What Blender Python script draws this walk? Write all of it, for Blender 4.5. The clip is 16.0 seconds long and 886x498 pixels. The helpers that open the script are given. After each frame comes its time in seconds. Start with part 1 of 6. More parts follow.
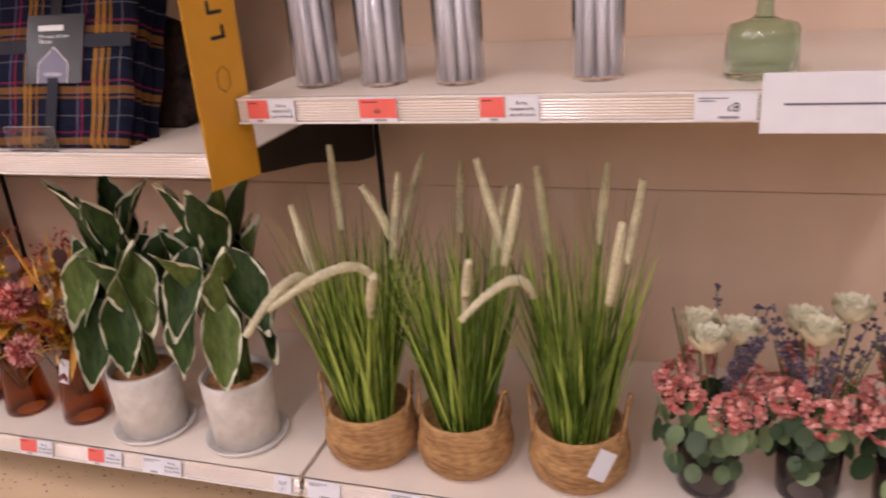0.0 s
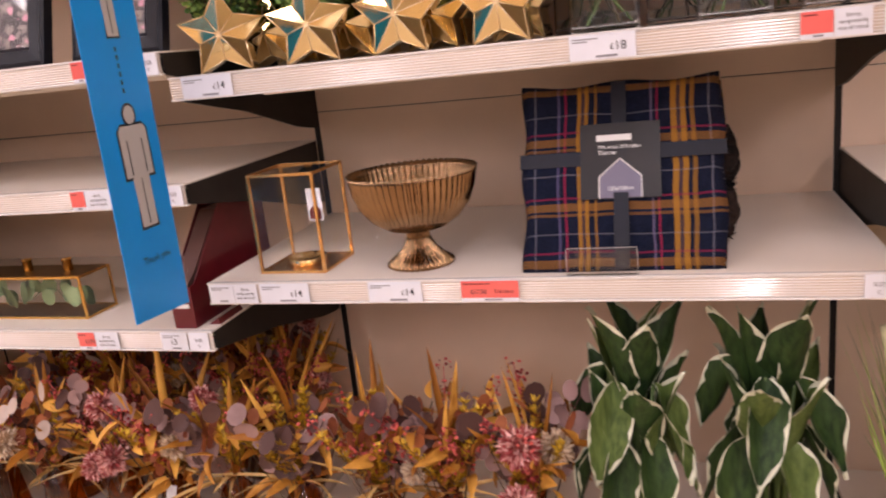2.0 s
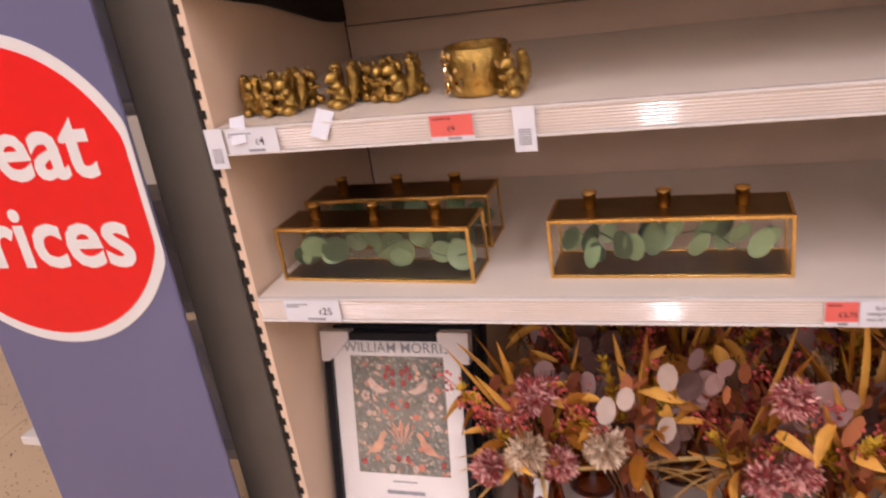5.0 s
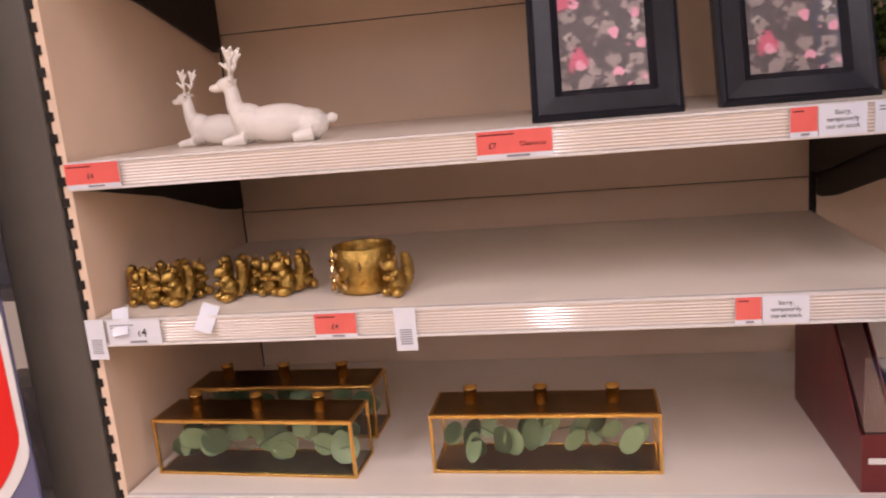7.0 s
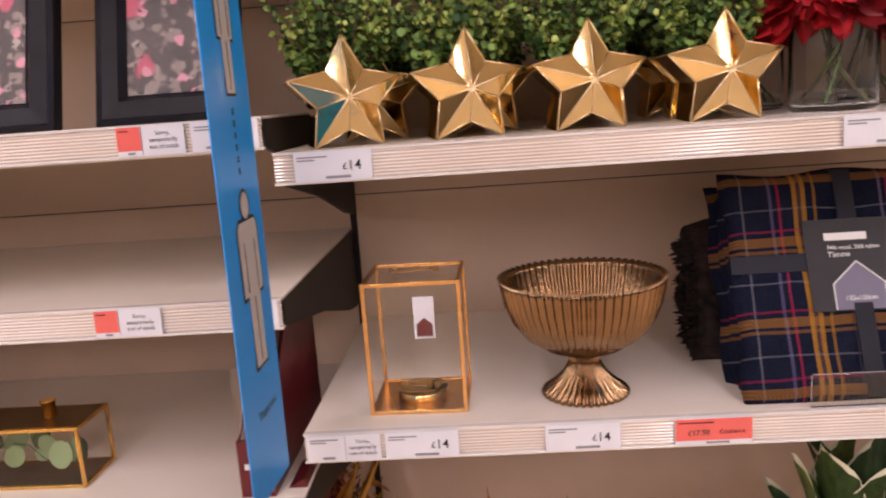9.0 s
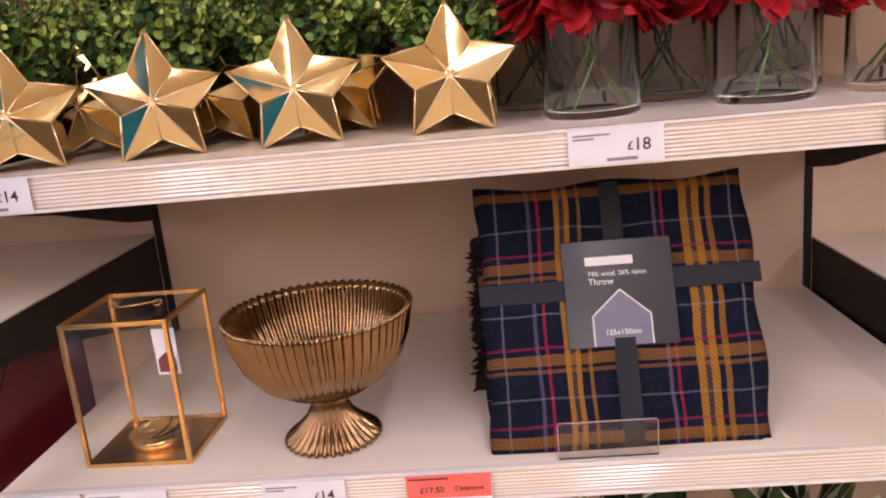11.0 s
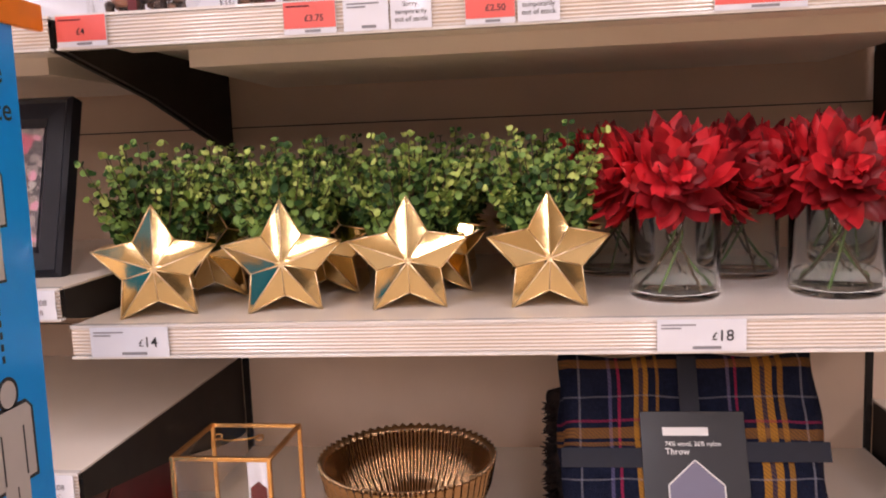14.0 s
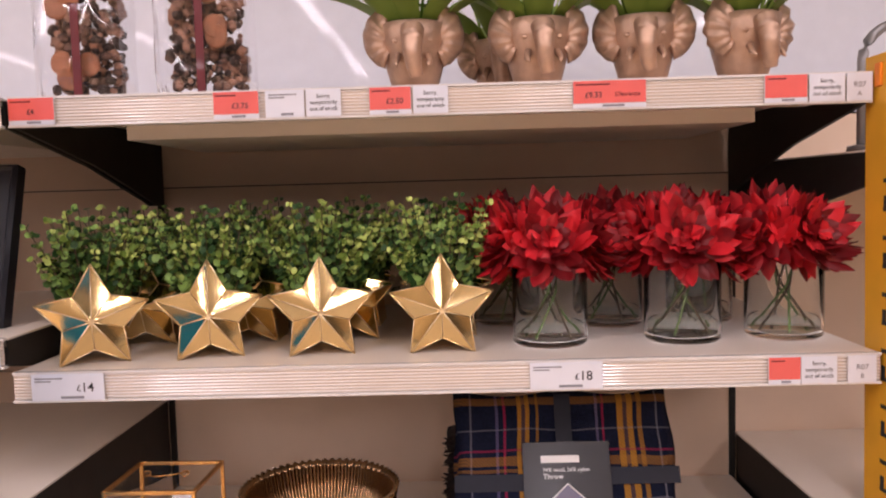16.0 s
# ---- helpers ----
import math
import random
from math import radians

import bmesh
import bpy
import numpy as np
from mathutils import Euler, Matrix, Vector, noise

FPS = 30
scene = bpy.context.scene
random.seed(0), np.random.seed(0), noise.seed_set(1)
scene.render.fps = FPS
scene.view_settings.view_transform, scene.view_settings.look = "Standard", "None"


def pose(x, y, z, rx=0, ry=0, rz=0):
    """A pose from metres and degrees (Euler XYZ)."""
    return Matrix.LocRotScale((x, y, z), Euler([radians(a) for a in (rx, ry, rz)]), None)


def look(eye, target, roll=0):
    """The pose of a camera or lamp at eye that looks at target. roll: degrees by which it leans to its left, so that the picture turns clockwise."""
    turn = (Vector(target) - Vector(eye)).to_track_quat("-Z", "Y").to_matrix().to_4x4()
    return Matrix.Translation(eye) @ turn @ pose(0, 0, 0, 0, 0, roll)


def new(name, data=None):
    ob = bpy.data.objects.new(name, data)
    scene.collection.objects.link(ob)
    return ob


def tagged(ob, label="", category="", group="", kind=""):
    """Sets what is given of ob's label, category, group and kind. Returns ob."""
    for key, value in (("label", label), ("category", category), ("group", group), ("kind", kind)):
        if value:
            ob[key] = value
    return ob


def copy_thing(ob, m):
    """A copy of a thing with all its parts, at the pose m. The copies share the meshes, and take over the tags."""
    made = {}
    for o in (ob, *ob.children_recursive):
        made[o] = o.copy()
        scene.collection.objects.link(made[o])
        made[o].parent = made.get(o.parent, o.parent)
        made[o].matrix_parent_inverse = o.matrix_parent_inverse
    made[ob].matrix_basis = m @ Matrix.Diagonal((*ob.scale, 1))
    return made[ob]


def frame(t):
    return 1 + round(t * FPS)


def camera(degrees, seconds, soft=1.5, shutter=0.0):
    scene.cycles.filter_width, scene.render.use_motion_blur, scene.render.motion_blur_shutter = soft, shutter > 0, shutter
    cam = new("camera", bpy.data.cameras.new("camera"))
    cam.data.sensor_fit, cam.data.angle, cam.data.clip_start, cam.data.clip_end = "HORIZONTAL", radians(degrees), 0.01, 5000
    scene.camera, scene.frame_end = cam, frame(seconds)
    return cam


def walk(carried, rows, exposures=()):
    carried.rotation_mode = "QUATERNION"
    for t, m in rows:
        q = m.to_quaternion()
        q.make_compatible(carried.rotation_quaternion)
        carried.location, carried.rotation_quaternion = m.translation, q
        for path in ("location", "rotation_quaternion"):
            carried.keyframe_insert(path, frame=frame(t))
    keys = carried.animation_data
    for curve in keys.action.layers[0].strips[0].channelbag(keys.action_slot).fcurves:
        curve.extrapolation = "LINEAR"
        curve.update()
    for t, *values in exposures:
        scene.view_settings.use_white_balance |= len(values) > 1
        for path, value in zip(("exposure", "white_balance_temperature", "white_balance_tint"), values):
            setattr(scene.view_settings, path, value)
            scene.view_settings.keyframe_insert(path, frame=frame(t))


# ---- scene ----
cam = camera(59.3, 16.0, soft=2.0, shutter=0.25)
PATH = [
    (0, (3.253, -1.179, 1.2), (2.659, 0.58, 0.457), -4.5),
    (0.5, (2.945, -1.226, 1.227), (2.322, 0.542, 0.528), -6.1),
    (1, (2.644, -1.216, 1.245), (1.989, 0.568, 0.622), -6.7),
    (1.5, (2.396, -1.254, 1.249), (1.738, 0.556, 0.713), -6.9),
    (2, (2.157, -1.294, 1.28), (1.577, 0.551, 0.772), -6.2),
    (2.5, (1.91, -1.283, 1.322), (1.352, 0.529, 0.686), -7.6),
    (3, (1.639, -1.307, 1.3), (1.074, 0.449, 0.528), -10.6),
    (3.5, (1.392, -1.272, 1.265), (0.809, 0.407, 0.347), -12.1),
    (4, (1.154, -1.155, 1.264), (0.539, 0.526, 0.371), -10.7),
    (4.5, (0.934, -1.105, 1.267), (0.309, 0.597, 0.423), -9.7),
    (5, (0.731, -1.078, 1.322), (0.133, 0.671, 0.558), -8.6),
    (5.2, (0.666, -1.074, 1.344), (0.103, 0.703, 0.621), -8.0),
    (7.5, (0.892, -1.088, 1.382), (0.634, 0.858, 1.0), -4.9),
    (8, (1.113, -1.049, 1.363), (0.965, 0.905, 0.962), -4.7),
    (8.5, (1.363, -1.011, 1.34), (1.251, 0.946, 0.946), -4.2),
    (9, (1.537, -1.044, 1.324), (1.419, 0.917, 0.951), -4.1),
    (9.5, (1.727, -0.972, 1.303), (1.536, 0.98, 0.91), -5.6),
    (10, (1.926, -0.842, 1.314), (1.697, 1.099, 0.893), -5.6),
    (10.2, (1.92, -0.84, 1.346), (1.78, 1.09, 0.85), -5.4),
    (12.3, (1.914, -0.915, 1.369), (1.746, 1.026, 0.920), -5.2),
    (12.5, (1.918, -0.913, 1.374), (1.734, 1.028, 0.927), -5.1),
    (13, (1.894, -0.907, 1.428), (1.711, 1.041, 1.014), -4.5),
    (13.5, (1.854, -0.923, 1.463), (1.658, 1.047, 1.181), -3.1),
    (14, (1.849, -0.942, 1.478), (1.631, 1.03, 1.228), -2.2),
    (14.5, (1.854, -0.96, 1.475), (1.643, 1.017, 1.253), -1.9),
    (15, (1.867, -0.982, 1.479), (1.697, 1.0, 1.272), -1.6),
    (15.5, (1.883, -1.032, 1.491), (1.863, 0.957, 1.29), -1.2),
    (16, (1.902, -1.104, 1.513), (1.863, 0.891, 1.369), -1.6),
]
walk(cam, [(t, look(eye, target, roll)) for t, eye, target, roll in PATH],
     exposures=((0, -0.08), (2.5, 0.12), (3.5, -0.12), (5, -0.12), (8, -0.14), (9.5, 0.0), (13, 0.09), (14.5, -0.02), (16, -0.12)))

# ---- world and lamps ----
world = bpy.data.worlds.new("shop_air")
scene.world = world
world.use_nodes = True
world.node_tree.nodes["Background"].inputs[0].default_value = (1.0, 0.9, 0.82, 1)
world.node_tree.nodes["Background"].inputs[1].default_value = 0.05
LAMP_COLOUR = (0.98, 0.87, 0.96)
LAMP_X = (-3.3, -1.35, 0.60, 2.55, 4.5)
LAMP_POWER = 11.3
CEIL = 3.3


# ---- materials ----
def material(name, base, rough=0.5, metal=0.0, vary=0.12, scale=30.0, bump=0.0, bump_scale=None, transmission=0.0, ior=1.45, second=None, coat=0.0, island=0.0, stains=0.0, specular=0.5, stretch=(1, 1, 1), coat_rough=0.03, coat_ior=1.5):
    """A principled surface: colour varied by fine grain and by broad wear, with optional relief."""
    m = bpy.data.materials.new(name)
    m.use_nodes = True
    nt = m.node_tree
    bsdf = nt.nodes["Principled BSDF"]
    link = nt.links.new
    tc = nt.nodes.new("ShaderNodeTexCoord")
    mp = nt.nodes.new("ShaderNodeMapping")
    mp.inputs["Scale"].default_value = stretch
    link(tc.outputs["Object"], mp.inputs[0])
    n1 = nt.nodes.new("ShaderNodeTexNoise")
    n1.inputs["Scale"].default_value, n1.inputs["Detail"].default_value = scale, 5
    link(mp.outputs[0], n1.inputs["Vector"])
    n2 = nt.nodes.new("ShaderNodeTexNoise")
    n2.inputs["Scale"].default_value, n2.inputs["Detail"].default_value = scale * 0.12, 3
    link(mp.outputs[0], n2.inputs["Vector"])
    add = nt.nodes.new("ShaderNodeMath")
    add.operation = "ADD"
    link(n1.outputs[0], add.inputs[0])
    link(n2.outputs[0], add.inputs[1])
    src = add.outputs[0]
    if island:
        geo = nt.nodes.new("ShaderNodeNewGeometry")
        mul = nt.nodes.new("ShaderNodeMath")
        mul.operation = "MULTIPLY_ADD"
        link(geo.outputs["Random Per Island"], mul.inputs[0])
        mul.inputs[1].default_value = island
        link(src, mul.inputs[2])
        sub = nt.nodes.new("ShaderNodeMath")
        sub.operation = "SUBTRACT"
        link(mul.outputs[0], sub.inputs[0])
        sub.inputs[1].default_value = island / 2
        src = sub.outputs[0]
    ramp = nt.nodes.new("ShaderNodeValToRGB")
    ramp.color_ramp.elements[0].position, ramp.color_ramp.elements[1].position = 0.55, 1.0
    half = nt.nodes.new("ShaderNodeMath")
    half.operation = "MULTIPLY"
    link(src, half.inputs[0])
    half.inputs[1].default_value = 0.75
    link(half.outputs[0], ramp.inputs[0])
    hi = second or tuple(min(1, c * (1 + vary)) for c in base)
    ramp.color_ramp.elements[0].color = (*[c * (1 - vary) for c in base], 1)
    ramp.color_ramp.elements[1].color = (*hi, 1)
    link(ramp.outputs[0], bsdf.inputs["Base Color"])
    bsdf.inputs["Roughness"].default_value = rough
    bsdf.inputs["Metallic"].default_value = metal
    bsdf.inputs["Transmission Weight"].default_value = transmission
    bsdf.inputs["IOR"].default_value = ior
    bsdf.inputs["Coat Weight"].default_value = coat
    bsdf.inputs["Coat Roughness"].default_value = coat_rough
    bsdf.inputs["Coat IOR"].default_value = coat_ior
    bsdf.inputs["Specular IOR Level"].default_value = specular
    if stains:
        rr = nt.nodes.new("ShaderNodeMath")
        rr.operation = "MULTIPLY_ADD"
        link(n2.outputs[0], rr.inputs[0])
        rr.inputs[1].default_value = stains
        rr.inputs[2].default_value = rough - stains * 0.5
        link(rr.outputs[0], bsdf.inputs["Roughness"])
    if bump:
        b = nt.nodes.new("ShaderNodeBump")
        b.inputs["Strength"].default_value, b.inputs["Distance"].default_value = bump, 0.004
        n3 = nt.nodes.new("ShaderNodeTexNoise")
        n3.inputs["Scale"].default_value, n3.inputs["Detail"].default_value = bump_scale or scale * 2, 4
        link(mp.outputs[0], n3.inputs["Vector"])
        link(n3.outputs[0], b.inputs["Height"])
        link(b.outputs[0], bsdf.inputs["Normal"])
    return m


CREAM = material("cream_steel", (0.84, 0.645, 0.49), 0.45, vary=0.05, scale=8, stains=0.2)
BOARD = material("shelf_enamel", (0.87, 0.79, 0.70), 0.32, vary=0.05, scale=6, stains=0.25)
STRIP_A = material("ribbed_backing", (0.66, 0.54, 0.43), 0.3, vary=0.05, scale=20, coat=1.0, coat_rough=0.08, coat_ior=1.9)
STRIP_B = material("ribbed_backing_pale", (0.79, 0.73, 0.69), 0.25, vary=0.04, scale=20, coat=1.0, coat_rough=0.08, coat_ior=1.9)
EDGE = material("strip_plastic", (0.8, 0.77, 0.74), 0.2, vary=0.03, coat=0.5)
BLACK = material("black_steel", (0.021, 0.018, 0.016), 0.5, vary=0.25, scale=25, specular=0.25)
TAUPE = material("taupe_steel", (0.105, 0.092, 0.08), 0.42, vary=0.1, scale=15, stains=0.2)
WHITE = material("white_card", (0.78, 0.80, 0.87), 0.35, vary=0.03, coat=0.4)
INK = material("black_ink", (0.03, 0.03, 0.035), 0.6, vary=0.05)
GREYINK = material("grey_ink", (0.25, 0.25, 0.28), 0.6, vary=0.05)
REDCARD = material("red_card", (0.85, 0.15, 0.13), 0.35, vary=0.05, coat=0.4)
REDSIGN = material("red_sign", (0.82, 0.012, 0.012), 0.4, vary=0.04)
SLATE = material("slate_blue_board", (0.155, 0.155, 0.28), 0.38, vary=0.06, scale=4)
BLUE = material("bright_blue_board", (0.008, 0.34, 0.95), 0.35, vary=0.05, scale=12)
GREYFIG = material("grey_print", (0.55, 0.53, 0.52), 0.5, vary=0.04)
YELLOW = material("mustard_board", (0.86, 0.44, 0.035), 0.45, vary=0.1, scale=14)
ORANGE = material("orange_clip", (0.9, 0.25, 0.01), 0.35, vary=0.05)
GOLD = material("polished_gold", (0.88, 0.66, 0.32), 0.10, 1.0, vary=0.08, scale=18, bump=0.14, bump_scale=14, stains=0.10)
BRASS = material("brass_edge", (0.74, 0.45, 0.13), 0.26, 1.0, vary=0.15, scale=60)
# paler gold that paints the highlights along the star pots' edges
GLINTLINE = material("ridge_glint_gold", (0.92, 0.76, 0.50), 0.28, 1.0, vary=0.05)
BRASSDARK = material("aged_brass_sheet", (0.26, 0.16, 0.07), 0.3, 1.0, vary=0.25, scale=20)
COPPER = material("copper_edge", (0.76, 0.44, 0.17), 0.25, 1.0, vary=0.12, scale=60)
BRONZE = material("bronze", (0.31, 0.195, 0.105), 0.15, 1.0, vary=0.25, scale=14, stains=0.12)
ANTIQUE = material("antique_gold", (0.44, 0.28, 0.075), 0.34, 1.0, vary=0.6, scale=60, bump=0.6, bump_scale=140)
ROSEGOLD = material("rose_gold_resin", (0.56, 0.37, 0.265), 0.42, 0.55, vary=0.25, scale=40, bump=0.5, bump_scale=60)
SILVER = material("silver_grey_stick", (0.50, 0.48, 0.49), 0.42, 0.35, vary=0.3, scale=40, stretch=(1, 1, 0.15), bump=0.4, bump_scale=60)
AMBER = material("amber_glass", (0.42, 0.078, 0.002), 0.02, transmission=1.0, vary=0.04, ior=1.14, coat=1.0)
CLEAR = material("clear_glass", (0.99, 1.0, 0.99), 0.01, transmission=1.0, vary=0.0, ior=1.18, coat=0.25)
JARGLASS = material("thin_jar_glass", (0.97, 0.97, 0.98), 0.02, transmission=1.0, vary=0.0, ior=1.03, coat=0.7)
PANE = material("window_glass", (0.97, 0.96, 0.94), 0.02, transmission=1.0, vary=0.0, ior=1.03, coat=0.4)
GREENGLASS = material("green_glass", (0.72, 0.86, 0.74), 0.02, transmission=1.0, vary=0.02, ior=1.12, coat=1.0)
SMOKE = material("smoked_glass", (0.20, 0.17, 0.18), 0.03, transmission=0.95, vary=0.05, ior=1.03, coat=1.0)
WATER = material("resin_water", (0.9, 0.93, 0.9), 0.02, transmission=1.0, vary=0.0, ior=1.06, coat=0.4)
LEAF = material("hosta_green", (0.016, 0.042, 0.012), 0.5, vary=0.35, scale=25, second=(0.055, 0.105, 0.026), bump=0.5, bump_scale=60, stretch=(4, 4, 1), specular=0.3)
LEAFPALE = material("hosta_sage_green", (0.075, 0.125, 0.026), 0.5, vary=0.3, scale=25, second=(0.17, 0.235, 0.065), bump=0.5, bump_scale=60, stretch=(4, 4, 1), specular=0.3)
LEAFEDGE = material("hosta_cream_margin", (0.72, 0.72, 0.55), 0.45, vary=0.1)
STEMG = material("green_stem", (0.09, 0.15, 0.035), 0.5, vary=0.2)
STEMB = material("brown_stem", (0.07, 0.045, 0.02), 0.6, vary=0.25)
GRASS = material("grass_blade", (0.12, 0.25, 0.02), 0.45, vary=0.55, scale=12, second=(0.46, 0.60, 0.12), island=1.5, specular=0.35)
CATTAIL = material("cream_seed_head", (0.80, 0.75, 0.50), 0.8, vary=0.25, scale=150, bump=1.0, bump_scale=500)
RUSH = material("woven_rush", (0.50, 0.25, 0.095), 0.65, vary=0.45, scale=45, second=(0.76, 0.46, 0.20), bump=1.0, bump_scale=110, stretch=(1, 1, 5))
TERRA = material("white_terracotta", (0.73, 0.69, 0.64), 0.75, vary=0.16, scale=26, second=(0.82, 0.79, 0.75), bump=0.8, bump_scale=60)
SOIL = material("coir_soil", (0.46, 0.23, 0.10), 0.9, vary=0.5, scale=180, bump=1.0, bump_scale=200)
BOX1 = material("boxwood_leaf", (0.055, 0.14, 0.032), 0.5, vary=0.5, scale=9, second=(0.25, 0.40, 0.10), island=1.5, specular=0.3)
BOX2 = material("boxwood_tip", (0.24, 0.37, 0.06), 0.5, vary=0.4, scale=9, second=(0.55, 0.66, 0.18), island=1.4, specular=0.3)
REDPETAL = material("red_silk_petal", (0.30, 0.006, 0.012), 0.5, vary=0.45, scale=20, second=(0.74, 0.022, 0.035), island=1.2)
PLUM = material("plum_eucalyptus", (0.165, 0.082, 0.070), 0.55, vary=0.4, scale=16, second=(0.40, 0.25, 0.235), island=1.4, specular=0.3)
PALELEAF = material("pale_leaf", (0.50, 0.39, 0.33), 0.55, vary=0.2, scale=20, island=0.6)
OCHRE = material("ochre_leaf", (0.60, 0.22, 0.020), 0.55, vary=0.4, scale=18, second=(0.90, 0.48, 0.09), island=1.3)
STRAW = material("straw_blade", (0.72, 0.42, 0.12), 0.55, vary=0.25, scale=18, second=(0.88, 0.62, 0.26), island=1.0)
RUSSET = material("russet_leaf", (0.30, 0.075, 0.030), 0.6, vary=0.45, scale=18, second=(0.50, 0.17, 0.07), island=1.4, specular=0.25)
MUSTARD = material("mustard_fern", (0.66, 0.38, 0.016), 0.55, vary=0.35, scale=20, second=(0.86, 0.56, 0.04), island=1.2)
PINKFL = material("dusky_pink_petal", (0.70, 0.15, 0.145), 0.65, vary=0.4, scale=30, second=(0.97, 0.58, 0.52), island=1.5, specular=0.2)
CREAMFL = material("biscuit_petal", (0.84, 0.58, 0.38), 0.65, vary=0.3, scale=30, second=(0.96, 0.82, 0.64), island=1.2, specular=0.2)
BERRY = material("berry_red", (0.36, 0.03, 0.035), 0.4, vary=0.35, scale=40, second=(0.74, 0.15, 0.13), island=1.4)
CORAL = material("coral_blossom", (0.74, 0.23, 0.20), 0.6, vary=0.2, scale=40, second=(0.93, 0.50, 0.44), island=1.2)
IVORY = material("ivory_petal", (0.84, 0.78, 0.54), 0.6, vary=0.1, scale=30, second=(0.90, 0.88, 0.72), island=0.9)
LILAC = material("lavender_bud", (0.12, 0.095, 0.135), 0.6, vary=0.3, scale=40, island=0.8)
EUCA = material("grey_green_leaf", (0.055, 0.105, 0.045), 0.5, vary=0.35, scale=14, second=(0.21, 0.29, 0.14), island=1.3)
MAROON = material("maroon_card", (0.13, 0.008, 0.014), 0.4, vary=0.2, scale=30, coat=0.2)
FILM = material("clear_film", (0.95, 0.95, 0.96), 0.06, transmission=1.0, vary=0.0, ior=1.03, coat=1.0, bump=0.8, bump_scale=25)
FRAMEB = material("black_frame", (0.014, 0.014, 0.019), 0.3, vary=0.2, scale=40, specular=0.25)
NAVY = material("navy_ribbon", (0.004, 0.006, 0.016), 0.65, vary=0.2, scale=60)
DARKCARD = material("charcoal_card", (0.020, 0.020, 0.024), 0.32, vary=0.1, coat=0.2, coat_rough=0.15, specular=0.3)
VIOLETCARD = material("violet_grey_print", (0.15, 0.14, 0.21), 0.35, vary=0.05)
WHITEPRINT = material("white_print", (0.8, 0.8, 0.8), 0.4, vary=0.02)
CERAMIC = material("white_ceramic", (0.80, 0.75, 0.69), 0.25, vary=0.05, coat=0.3)
DARKFABRIC = material("dark_throw_fringe", (0.012, 0.011, 0.015), 0.95, vary=0.6, scale=60, second=(0.060, 0.034, 0.026), bump=1.0, bump_scale=300)
CARDPACK = material("card_corner", (0.74, 0.70, 0.70), 0.5, vary=0.05, scale=20)
ACRYLIC = material("acrylic", (0.98, 0.98, 0.98), 0.03, transmission=1.0, vary=0.0, ior=1.02, coat=0.6)
WALLP = material("wall_paint", (0.72, 0.68, 0.63), 0.7, vary=0.06, scale=3, bump=0.1)
# dark tone for added walls out of view, so metals reflect less light
WALLD = material("unseen_dark_wall", (0.26, 0.225, 0.19), 0.7, vary=0.1, scale=3, bump=0.1)
CEILP = material("ceiling_tile", (0.74, 0.72, 0.68), 0.8, vary=0.06, scale=40, bump=0.2)
GREYSTEEL = material("grey_steel", (0.3, 0.29, 0.29), 0.4, 0.4, vary=0.1)
CONE = material("pine_cone_mix", (0.09, 0.045, 0.03), 0.7, vary=0.6, scale=60, second=(0.28, 0.14, 0.09), island=1.2, bump=0.7, bump_scale=150)
FRUIT = material("dried_orange", (0.24, 0.085, 0.035), 0.6, vary=0.4, scale=80, island=0.6)
PEACH = material("peach_print", (0.66, 0.30, 0.20), 0.55, vary=0.25, scale=60, second=(0.74, 0.44, 0.28))
BLUSH = material("blush_print", (0.62, 0.44, 0.36), 0.55, vary=0.2, scale=80)
CRIMSON = material("crimson_print", (0.42, 0.07, 0.06), 0.55, vary=0.25, scale=80)
PAPER = material("mount_paper", (0.73, 0.70, 0.68), 0.5, vary=0.03)
BEIGEFOOT = material("stock_paper", (0.6, 0.56, 0.53), 0.6, vary=0.2, scale=12)
DIFFUSER = bpy.data.materials.new("lamp_diffuser")
DIFFUSER.use_nodes = True
DIFFUSER.node_tree.nodes["Principled BSDF"].inputs["Emission Color"].default_value = (*LAMP_COLOUR, 1)
DIFFUSER.node_tree.nodes["Principled BSDF"].inputs["Emission Strength"].default_value = 6.0


